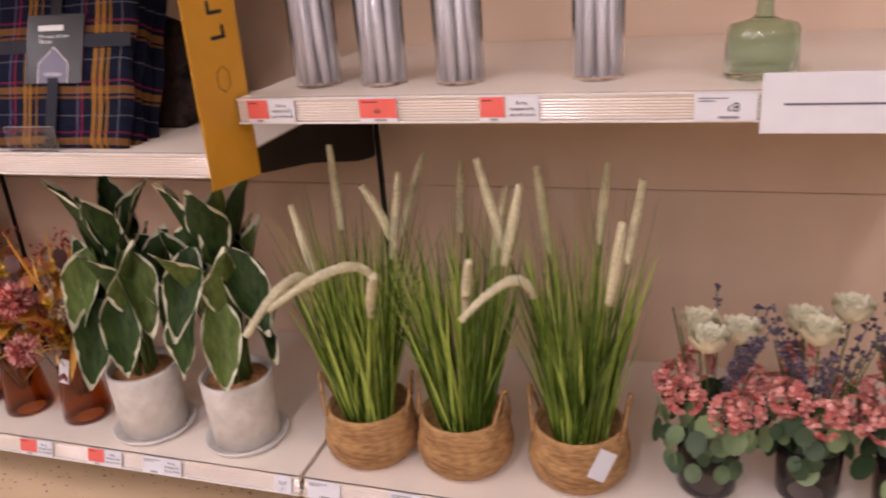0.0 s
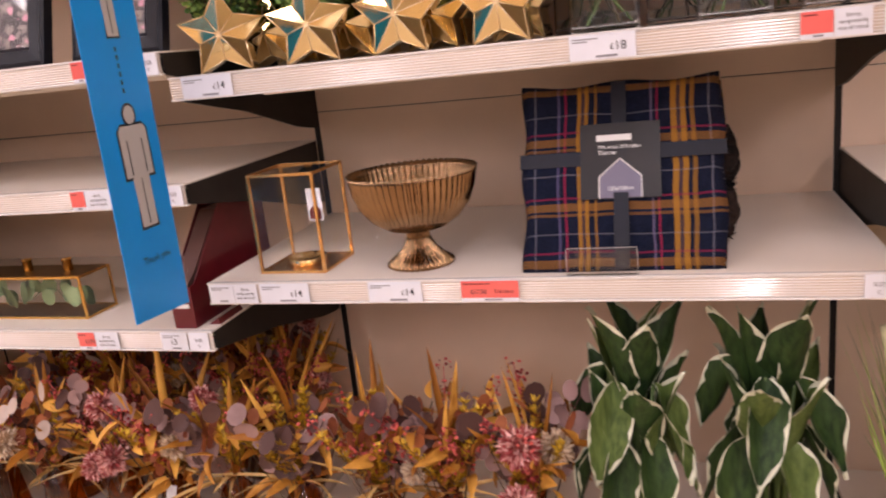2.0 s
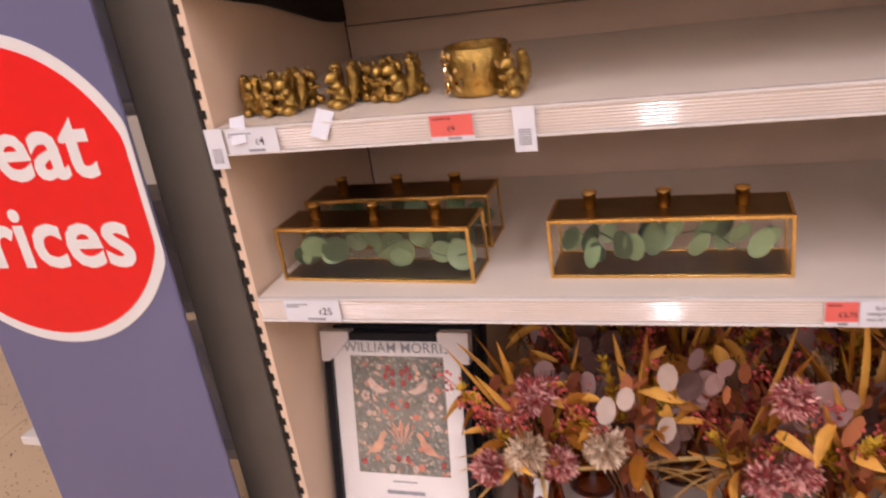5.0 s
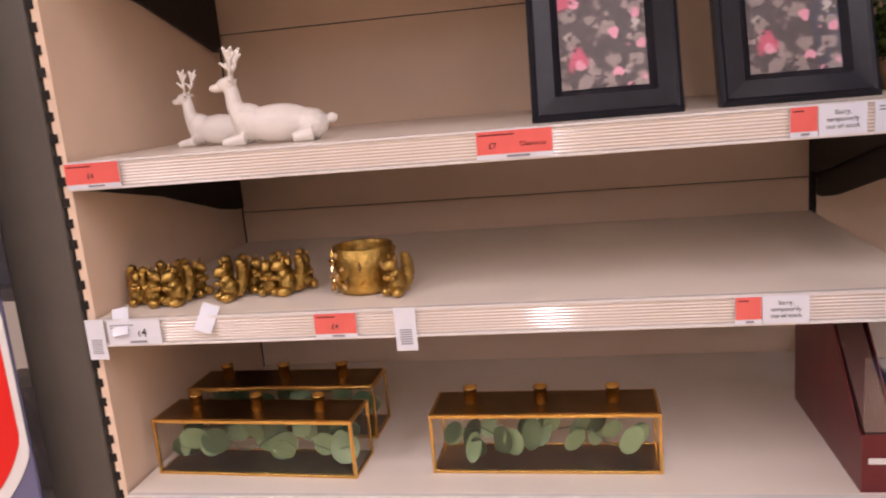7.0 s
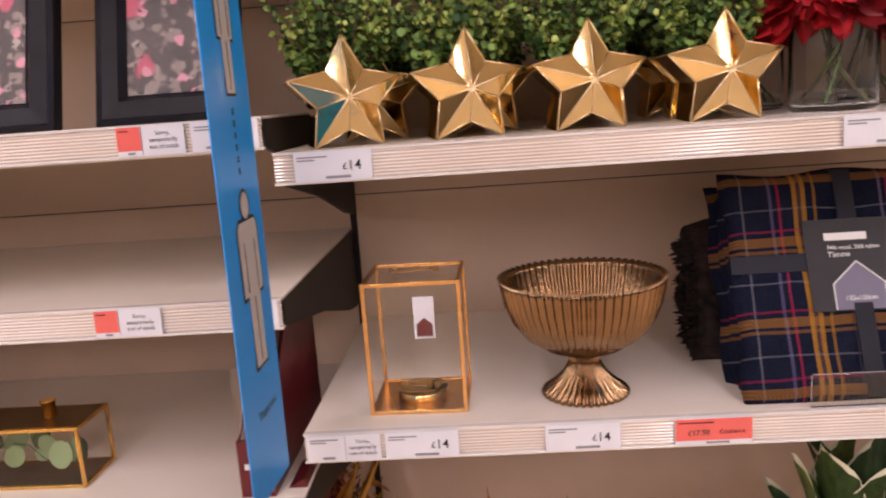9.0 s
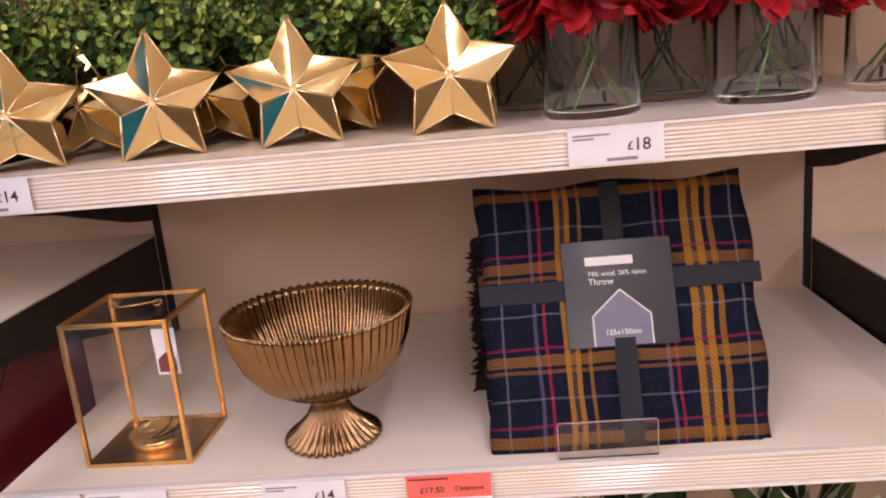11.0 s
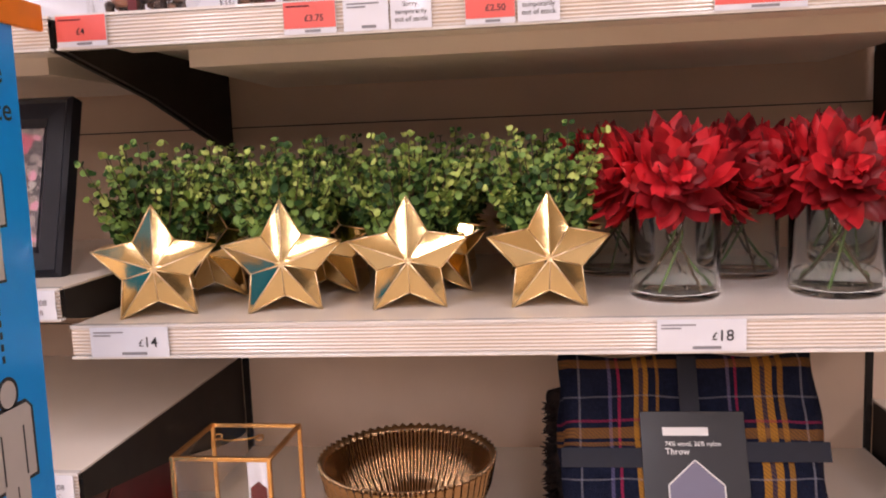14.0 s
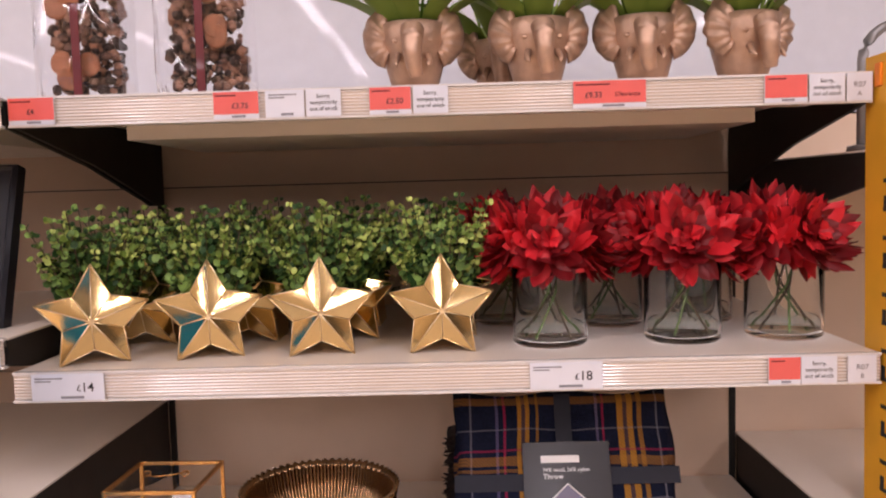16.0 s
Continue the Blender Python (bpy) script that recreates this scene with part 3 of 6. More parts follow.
def pompom(bm, p, r, n=70, facing=(0, -1, 0.3), width=0.16):
    """A mum: short narrow petals in overlapping layers round a facing direction."""
    f = Vector(facing).normalized()
    ball(bm, p, r * 0.45, 1)
    for i in range(n):
        d = Vector((rnd(-1, 1), rnd(-1, 1), rnd(-1, 1))).normalized()
        if d.dot(f) < -0.3:
            d = d - 2 * d.dot(f) * f
        tilt = Vector((rnd(-0.4, 0.4), rnd(-0.4, 0.4), rnd(-0.4, 0.4)))
        blade(bm, Vector(p) + d * r * rnd(0.35, 0.5), d + tilt, r * rnd(0.38, 0.62), r * width, rnd(-0.35, 0.35), cup=0.35, steps=2, roll=rnd(0, 3))


def taper(u):
    return max(0.03, math.sin(math.pi * (0.06 + 0.94 * u)) ** 0.7)


def bouquet(t, seed, plum=2, ochre=8, fern=2, pinks=(), creams=(), berries=1, pale=0, tag=False, h0=0.185):
    """Dried-look bunch standing in a bottle at height h0."""
    random.seed(seed)
    stems = bmesh.new()
    for i in range(12):
        a = rnd(0, 6.28)
        tube(stems, arc((0.008 * math.cos(a), 0.008 * math.sin(a), h0 - 0.13), (0.35 * math.cos(a), 0.35 * math.sin(a), 1), rnd(0.24, 0.38), 0.05, 5), 0.0012, 4)
    part("stem", stems, STEMB, t)
    bm = bmesh.new()
    for i in range(plum + (plum > 1)):
        a = rnd(0, 6.28)
        pts = arc((0, 0, h0), (0.5 * math.cos(a), 0.40 * math.sin(a) - 0.15, 1), rnd(0.17, 0.30), 0.07, 7)
        tube(bm, pts, 0.0013, 4)
        for k, p in enumerate(pts[2:]):
            for s in (-1, 1):
                disc_leaf(bm, p + Vector((s * rnd(0.012, 0.028), rnd(-0.024, 0.008), rnd(-0.014, 0.016))), (rnd(-0.9, 0.9), -1, rnd(-0.5, 0.9)), rnd(0.017, 0.030) * (1.1 - 0.06 * k), rnd(1.0, 1.35), 10)
    part("eucalyptus_spray", bm, PLUM, t, "dusky plum eucalyptus leaves")
    for i in range(pale):
        bm = bmesh.new()
        disc_leaf(bm, (rnd(-0.07, 0.07), rnd(-0.09, -0.04), h0 + rnd(0.10, 0.24)), (rnd(-0.5, 0.5), -1, rnd(0, 0.8)), rnd(0.013, 0.019), 1.4, 10)
        part("pale_leaf", bm, PALELEAF, t, "pale beige leaf")
    bm = bmesh.new()
    for i in range(ochre):
        a = rnd(0, 6.28)
        spread = rnd(0.15, 0.8)
        d = (spread * math.cos(a), spread * math.sin(a) - 0.2, 1)
        blade(bm, (0, 0, h0 + rnd(0.0, 0.08)), d, rnd(0.15, 0.28), rnd(0.009, 0.019), rnd(-0.5, 0.5), cup=rnd(0.3, 0.8), steps=9, shape=taper, roll=rnd(-1.4, 1.4))
    for i in range(24):
        a, e = rnd(0, 6.28), rnd(0.01, 0.19)
        rr = 0.02 + e * 0.35 + rnd(0, 0.02)
        blade(bm, (rr * math.cos(a), rr * math.sin(a) - 0.01, h0 + e), (math.cos(a) + rnd(-0.5, 0.5), math.sin(a) - 0.3, rnd(-0.4, 0.8)), rnd(0.04, 0.08), rnd(0.016, 0.030), rnd(-0.9, 0.6), cup=0.45, steps=6, roll=rnd(-1.5, 1.5))
    part("ochre_leaf", bm, OCHRE, t, "curled ochre leaves")["kind"] = "stuff"
    bm = bmesh.new()
    for i in range(70):
        a, e = rnd(0, 6.28), rnd(0.01, 0.20)
        rr = rnd(0.01, 0.03 + e * 0.42)
        disc_leaf(bm, (rr * math.cos(a), rr * math.sin(a) - 0.01, h0 + e), (rnd(-1, 1), rnd(-1, 0.3), rnd(-0.5, 1)), rnd(0.006, 0.014), rnd(1.3, 2.4), 8)
    part("russet_leaf", bm, RUSSET, t, "small russet leaves")["kind"] = "stuff"
    bm = bmesh.new()
    for i in range(7):
        a = rnd(0, 6.28)
        blade(bm, (0, 0, h0 - 0.004), (math.cos(a), -abs(math.sin(a)) * 0.8, rnd(0.25, 0.9)), rnd(0.10, 0.19), rnd(0.007, 0.012), rnd(-0.75, -0.15), cup=0.35, steps=9, shape=taper, roll=rnd(-0.9, 0.9))
    part("straw_blade", bm, STRAW, t, "pale straw-coloured curling blades")["kind"] = "stuff"
    bm = bmesh.new()
    for i in range(fern * 3 + 1):
        a = rnd(0, 6.28)
        pts = arc((0, 0, h0 - 0.01), (0.45 * math.cos(a), 0.35 * math.sin(a) - 0.35, 1), rnd(0.14, 0.26), 0.03, 12)
        tube(bm, pts, 0.0012, 4)
        for k, p in enumerate(pts[2:]):
            for j in range(13):
                b = rnd(0, 6.28)
                blade(bm, p, (math.cos(b), math.sin(b), rnd(0.2, 1.1)), rnd(0.018, 0.032) * (1.2 - k * 0.06), 0.0056, 0.15, steps=2)
    part("fern", bm, MUSTARD, t, "mustard yellow fern")["kind"] = "stuff"
    bm = bmesh.new()
    for i in range(berries * 2 + 4):
        a = rnd(0, 6.28)
        pts = arc((0, 0, h0), (0.6 * math.cos(a), 0.5 * math.sin(a) - 0.1, 1), rnd(0.14, 0.29), 0.05, 9)
        tube(bm, pts, 0.0011, 4)
        for p in pts[3:]:
            for j in range(9):
                ball(bm, p + Vector((rnd(-0.017, 0.017), rnd(-0.017, 0.017), rnd(-0.014, 0.014))), rnd(0.002, 0.0046), 1)
    part("berry_spray", bm, BERRY, t, "dark red berries")["kind"] = "stuff"
    for group, mat, label in ((pinks, PINKFL, "dusky pink mum"), (creams, CREAMFL, "biscuit mum")):
        for x, y, z, r in group:
            bm = bmesh.new()
            pompom(bm, (x, y * 1.5, h0 + z + 0.015), r * 1.18, 300, (x * 3, -1, 0.35), 0.19)
            part("flower", bm, mat, t, label)
            part("flower_stem", tube(bmesh.new(), [(0, 0, h0 - 0.02), (x * 0.5, y * 0.3, h0 + z * 0.5), (x, y * 1.5 + 0.01, h0 + z + 0.015)], 0.0014, 4), STEMB, t)
    if tag:
        m = pose(0.012, -0.047, h0 - 0.035, -12, 8, 0)
        bm = boxed(-0.013, 0.013, -0.0006, 0.0006, -0.03, 0.03)
        bmesh.ops.transform(bm, matrix=m, verts=bm.verts)
        g = part("tag", bm, WHITE, t, "white swing tag")
        bm = prism(bmesh.new(), [(-0.011, -0.028), (0.0, -0.018), (0.011, -0.028), (0.011, -0.012), (0, -0.003), (-0.011, -0.012)], -0.0012, -0.0008)
        bmesh.ops.transform(bm, matrix=m, verts=bm.verts)
        part("tag_mark", bm, MAROON, g)


def amber_bottle(x, y, z, rot, **kw):
    t = thing("flower_bottle", pose(x, y, z, 0, 0, 0), "amber glass bottle of dried autumn flowers" + (" with a white tag" if kw.get("tag") else ""), "flower bottle", "bottles of dried flowers")
    outer = [(0.030, 0.0), (0.054, 0.001), (0.0575, 0.006), (0.0565, 0.02), (0.041, 0.140), (0.037, 0.156), (0.028, 0.168), (0.0215, 0.175), (0.0205, 0.188), (0.0225, 0.191)]
    b = part("bottle", lathe(bmesh.new(), outer[:-1] + [(0.0225, 0.191), (0.0195, 0.1905), (0.0185, 0.180)], 40, rimless=True), AMBER, t, smooth=True)
    bouquet(t, **kw)
    return t


Z1 = TOP["A1"]
P, C = "pinks", "creams"
FRONT = [
    (0.448, 0.112, dict(seed=11, plum=1, ochre=11, fern=1, pinks=[(-0.07, -0.05, 0.03, 0.034), (0.02, -0.03, 0.17, 0.036), (-0.02, -0.04, 0.14, 0.032), (0.06, -0.05, 0.05, 0.032)], creams=[(0.01, -0.07, 0.09, 0.037)], tag=True)),
    (0.632, 0.114, dict(seed=12, plum=3, ochre=8, fern=2, creams=[(-0.04, -0.06, 0.10, 0.037)], pale=4, berries=0)),
    (0.825, 0.114, dict(seed=13, plum=1, ochre=6, fern=1, pinks=[(0.06, -0.05, 0.20, 0.034), (0.02, -0.06, 0.05, 0.032), (0.07, -0.06, 0.07, 0.034)], berries=4)),
    (0.982, 0.114, dict(seed=14, plum=1, ochre=13, fern=1, pinks=[(-0.07, -0.02, 0.10, 0.03)], creams=[(0.08, -0.05, 0.11, 0.034)], tag=True, berries=1)),
    (1.145, 0.114, dict(seed=15, plum=2, ochre=15, fern=3, pinks=[(-0.02, -0.02, 0.20, 0.03)], berries=0)),
    (1.318, 0.114, dict(seed=16, plum=4, ochre=9, fern=4, berries=0)),
    (1.516, 0.116, dict(seed=17, plum=2, ochre=5, fern=4, berries=2)),
    (1.676, 0.114, dict(seed=18, plum=2, ochre=8, fern=2, berries=4, creams=[(-0.06, -0.03, 0.06, 0.028)])),
    (1.856, 0.114, dict(seed=19, plum=2, ochre=9, fern=1, pinks=[(0.0, -0.07, 0.16, 0.040), (-0.01, -0.075, 0.04, 0.036)], creams=[(0.06, -0.03, 0.13, 0.035)], tag=True, berries=1)),
]
fronts = []
for x, y, kw in FRONT:
    fronts.append(amber_bottle(x, y, Z1, 0, **kw))
for x, y, i, turn in ((0.53, 0.285, 1, 160), (0.715, 0.34, 3, 70), (0.60, 0.46, 6, 30), (0.90, 0.47, 7, 200), (1.10, 0.48, 2, 120), (0.44, 0.47, 2, 40), (0.75, 0.49, 8, 90), (1.02, 0.44, 7, 20), (1.17, 0.40, 3, 160)):
    copy_thing(fronts[i], pose(x, y, Z1, 0, 0, turn))


# ---- variegated hostas in white pots ----
def hosta_leaf(bm, base, direction, length, width, bend, roll, steps=14):
    """A pointed oval leaf with a folded midrib and a thin, uneven cream margin."""
    d = Vector(direction).normalized()
    side = Matrix.Rotation(roll, 3, d) @ d.cross(Vector((0, 0, 1))).normalized()
    nrm = side.cross(d).normalized()
    prev = None
    ph = rnd(0, 6)
    for i in range(steps + 1):
        u = i / steps
        w = max(0.003, width * (0.02 + u) ** 0.62 * (1.002 - u) ** 1.0 / 0.345)
        p = Vector(base) + d * (length * u) + nrm * (bend * length * u * u)
        row = []
        for q in (-3, -2, -1, 0, 1, 2, 3):
            rim = min(0.6, (0.0034 + 0.0026 * math.sin(17 * u + ph + q) + 0.0018 * math.sin(41 * u + ph)) / (w / 2))
            qq = {0: 0.0, 1: 0.5, 2: 1 - rim, 3: 1.0}[abs(q)] * (1 if q > 0 else -1)
            wav = 0.08 * width * math.sin(10 * u + ph + qq * 2) * abs(qq) ** 2
            row.append(bm.verts.new(p + side * (qq * w / 2) + nrm * (0.34 * w * abs(qq) ** 1.3 + wav)))
        if prev:
            for k in range(6):
                f = bm.faces.new((prev[k], prev[k + 1], row[k + 1], row[k]))
                f.material_index = 1 if k in (0, 5) or i == steps else 0
                f.smooth = True
        prev = row


def hosta(x, y, seed):
    random.seed(seed)
    t = thing("potted_hosta", pose(x, y, Z1), "artificial hosta with white-edged leaves in a white pot", "potted plant", "potted hostas")
    part("saucer", lathe(bmesh.new(), [(0.06, 0), (0.088, 0.001), (0.097, 0.013), (0.095, 0.016), (0.088, 0.006), (0.0, 0.005)], 40), TERRA, t, smooth=True)
    part("pot", lathe(bmesh.new(), [(0.068, 0.0062), (0.075, 0.009), (0.0815, 0.165), (0.080, 0.168), (0.074, 0.168), (0.072, 0.14), (0.0, 0.139)], 40), TERRA, t, "whitewashed terracotta pot", smooth=True)
    soil = lathe(bmesh.new(), [(0.0725, 0.141), (0.071, 0.152), (0.04, 0.157), (0.0, 0.158)], 24)
    for v in soil.verts:
        v.co.z += rnd(-0.003, 0.003)
    part("soil", soil, SOIL, t)
    tiers = [("down", 6, 0.370, 0.045, 0.3), ("down", 4, 0.48, 0.040, 1.0), ("up", 6, 0.310, 0.040, 0.7), ("up", 6, 0.42, 0.022, 0.1)]
    for way, count, height, reach, phase in tiers:
        for i in range(count):
            a = phase + seed + 6.283 * i / count + rnd(-0.25, 0.25)
            out = Vector((math.cos(a), math.sin(a), 0))
            joint = out * (reach + rnd(0, 0.012)) + Vector((0, 0, height + rnd(-0.025, 0.025)))
            foot = out * 0.03 + Vector((0, 0, 0.15))
            part("stalk", tube(bmesh.new(), [foot, (foot + joint) / 2 - out * 0.008, joint], [0.0052, 0.0042, 0.0034], 7), STEMG, t, smooth=True)
            bm = bmesh.new()
            if way == "down":
                hosta_leaf(bm, joint, out * rnd(0.30, 0.50) - Vector((0, 0, 1)), rnd(0.16, 0.21), rnd(0.070, 0.090), rnd(-0.12, 0.06), rnd(-0.9, 0.9))
            else:
                hosta_leaf(bm, joint, out * rnd(0.15, 0.38) + Vector((0, 0, 1.1)), rnd(0.18, 0.22), rnd(0.068, 0.088), rnd(-0.22, -0.02), rnd(-1.1, 1.1))
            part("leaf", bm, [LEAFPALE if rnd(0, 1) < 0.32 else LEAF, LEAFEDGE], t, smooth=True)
    return t


hosta(2.062, 0.105, 3)
hosta(2.308, 0.112, 8)


# ---- grasses in rush baskets ----
def grass_basket(x, y, seed, turn, card=False):
    random.seed(seed)
    t = thing("basket_grass", pose(x, y, Z1, 0, 0, turn), "artificial pampas grass in a folded rush basket" + (" with a white card" if card else ""), "potted grass", "grasses in rush baskets")
    prof = [(0.06, 0.0), (0.082, 0.004), (0.096, 0.022), (0.1015, 0.045), (0.099, 0.066), (0.092, 0.076), (0.095, 0.082), (0.094, 0.100), (0.088, 0.122), (0.083, 0.122), (0.082, 0.09), (0.0, 0.088)]
    bm = bmesh.new()
    fine = []
    for (r0, h0), (r1, h1) in zip(prof[:10], prof[1:10]):
        n = max(1, int(abs(h1 - h0) / 0.006))
        for i in range(n):
            fine.append((r0 + (r1 - r0) * i / n + (0.0016 if len(fine) % 2 else 0), h0 + (h1 - h0) * i / n))
    lathe(bm, fine + prof[9:], 48, flute=24, depth=0.006)
    part("basket", bm, RUSH, t, "folded belly basket of plaited rush", smooth=True)
    for s in (-1, 1):
        pts = [(s * 0.086, -0.040, 0.112), (s * 0.092, -0.026, 0.150), (s * 0.098, -0.008, 0.186), (s * 0.099, 0.0, 0.192), (s * 0.098, 0.008, 0.186), (s * 0.092, 0.026, 0.150), (s * 0.086, 0.040, 0.112)]
        part("handle", tube(bmesh.new(), pts, 0.0042, 8), RUSH, t, "twisted rush handle", smooth=True)
    bm = bmesh.new()
    for i in range(250):
        a, r = rnd(0, 6.28), 0.055 * math.sqrt(rnd(0, 1))
        base = (r * math.cos(a), r * math.sin(a), 0.085)
        spread = rnd(0.02, 0.30)
        b = a + rnd(-0.6, 0.6)
        long = rnd(0.26, 0.44) if i % 4 else rnd(0.42, 0.54)
        blade(bm, base, (spread * math.cos(b), spread * math.sin(b), 1), long, rnd(0.0045, 0.0095) if i % 4 else 0.0035, rnd(-0.20, 0.14), cup=0.35, steps=5, shape=lambda u: 1 - u ** 2.2 * 0.95, roll=rnd(-1.5, 1.5))
    g = part("blades", bm, GRASS, t, "long green grass blades")
    g["kind"] = "stuff"
    for i in range(6):
        a = i * 1.05 + rnd(-0.3, 0.3)
        lean = rnd(0.14, 0.40)
        base = Vector((0.02 * math.cos(a), 0.02 * math.sin(a), 0.09))
        pts = arc(base, (lean * math.cos(a), lean * math.sin(a), 1), rnd(0.31, 0.42), 0.02, 5)
        part("stalk", tube(bmesh.new(), pts, 0.0014, 4), GRASS, t)
        d = (pts[-1] - pts[-2]).normalized()
        droop = rnd(-0.15, 0.45) if i != 4 else 1.6
        n = 14
        L = rnd(0.15, 0.20)
        sp = [pts[-1] + d * (L * k / n) + (Vector((d.x, d.y, 0)) * 1.5 - Vector((0, 0, 0.6))) * droop * L * (k / n) ** 2 for k in range(n + 1)]
        rad = [(0.0025 + 0.0070 * math.sin(math.pi * min(0.90, 0.14 + 0.80 * k / n)) ** 0.5) * rnd(0.92, 1.08) for k in range(n + 1)]
        bm = tube(bmesh.new(), sp, rad, 10)
        for k in range(1, n):
            for j in range(16):
                e = Vector((rnd(-1, 1), rnd(-1, 1), rnd(-1, 1))).normalized()
                blade(bm, sp[k] + e * rad[k] * 0.8, e + d * 0.8, rnd(0.003, 0.006), 0.0012, 0.0, steps=1, shape=lambda u: 1 - 0.8 * u)
        part("seed_head", bm, CATTAIL, t, "cream bristly seed head", smooth=True)
    if card:
        bm = boxed(-0.02, 0.02, -0.0008, 0.0008, -0.03, 0.03)
        bmesh.ops.transform(bm, matrix=pose(0.055, -0.088, 0.085, -10, 35, 30), verts=bm.verts)
        part("card", bm, WHITE, t, "white ticket card")


grass_basket(2.618, 0.125, 21, 12)
grass_basket(2.828, 0.132, 22, -14)
grass_basket(3.066, 0.138, 23, 0, True)


# ---- mixed flower vases ----
def flower_vase(x, y, seed):
    random.seed(seed)
    t = thing("flower_vase", pose(x, y, Z1), "smoked glass vase with pink and cream artificial flowers", "flower vase", "vases of pink flowers")
    part("vase", lathe(bmesh.new(), [(0.03, 0), (0.052, 0.001), (0.056, 0.01), (0.058, 0.115), (0.0555, 0.1155), (0.0545, 0.108)], 32, rimless=True), SMOKE, t, smooth=True)
    bm = bmesh.new()
    for i in range(10):
        a = rnd(0, 6.28)
        tube(bm, arc((0, 0, 0.02), (0.25 * math.cos(a), 0.25 * math.sin(a), 1), rnd(0.22, 0.36), 0.03, 5), 0.0014, 4)
    part("stem", bm, STEMG, t)
    bm = bmesh.new()
    for i in range(95):
        a, e = rnd(0, 6.28), rnd(0, 1)
        r = rnd(0.03, 0.105)
        disc_leaf(bm, (r * math.cos(a), r * math.sin(a), 0.09 + e * 0.11), (math.cos(a), math.sin(a), rnd(-0.2, 0.9)), rnd(0.012, 0.025), 1.15, 10)
    part("leaf", bm, EUCA, t, "grey-green eucalyptus leaves")
    for i in range(6):
        a = i * 1.05 + rnd(-0.3, 0.3) - 1.4
        bm = bmesh.new()
        c = Vector((0.070 * math.cos(a), 0.070 * math.sin(a), rnd(0.19, 0.27)))
        for k in range(34):
            d = Vector((rnd(-1, 1), rnd(-1, 1), rnd(-0.6, 1))).normalized()
            side = d.cross(Vector((0.2, 0.3, 1))).normalized()
            for j in range(5):
                out = Matrix.Rotation(j * 1.257, 3, d) @ side
                blade(bm, c + d * 0.032, out + d * 0.35, 0.011, 0.010, 0.1, steps=2, shape=lambda u: 0.5 + 0.6 * math.sin(2.4 * u))
        part("coral_flower", bm, CORAL, t, "coral pink blossom cluster")
    for i in range(3):
        a = i * 2.1 - 1.9
        c = Vector((0.042 * math.cos(a), 0.042 * math.sin(a), 0.335 + rnd(-0.03, 0.035)))
        bm = bmesh.new()
        for k in range(64):
            u = k / 64
            b = k * 2.4
            d = Vector((math.cos(b) * (0.15 + 1.1 * u), math.sin(b) * (0.15 + 1.1 * u), 1.0 - 0.75 * u))
            blade(bm, c + Vector((math.cos(b), math.sin(b), 0)) * 0.012 * u, d, 0.018 + 0.015 * u, 0.036, 0.75, cup=0.35, steps=3, shape=lambda v: 0.45 + 0.6 * math.sin(2.2 * v))
        part("cream_flower", bm, IVORY, t, "cream ranunculus")
        part("flower_stem", tube(bmesh.new(), [(0, 0, 0.1), c * 0.6, c], 0.0016, 5), STEMG, t)
    bm = bmesh.new()
    for i in range(9):
        a = rnd(0, 6.28)
        pts = arc((0.02 * math.cos(a), 0.02 * math.sin(a), 0.2), (0.45 * math.cos(a), 0.45 * math.sin(a), 1), rnd(0.12, 0.20), 0.0, 8)
        tube(bm, pts, 0.001, 4)
        for p in pts[3:]:
            for j in range(6):
                ball(bm, p + Vector((rnd(-0.007, 0.007), rnd(-0.007, 0.007), rnd(-0.006, 0.006))), 0.0038, 1)
    part("lavender", bm, LILAC, t, "grey lavender spikes")


flower_vase(3.312, 0.145, 31)
flower_vase(3.492, 0.160, 32)
flower_vase(3.660, 0.160, 33)


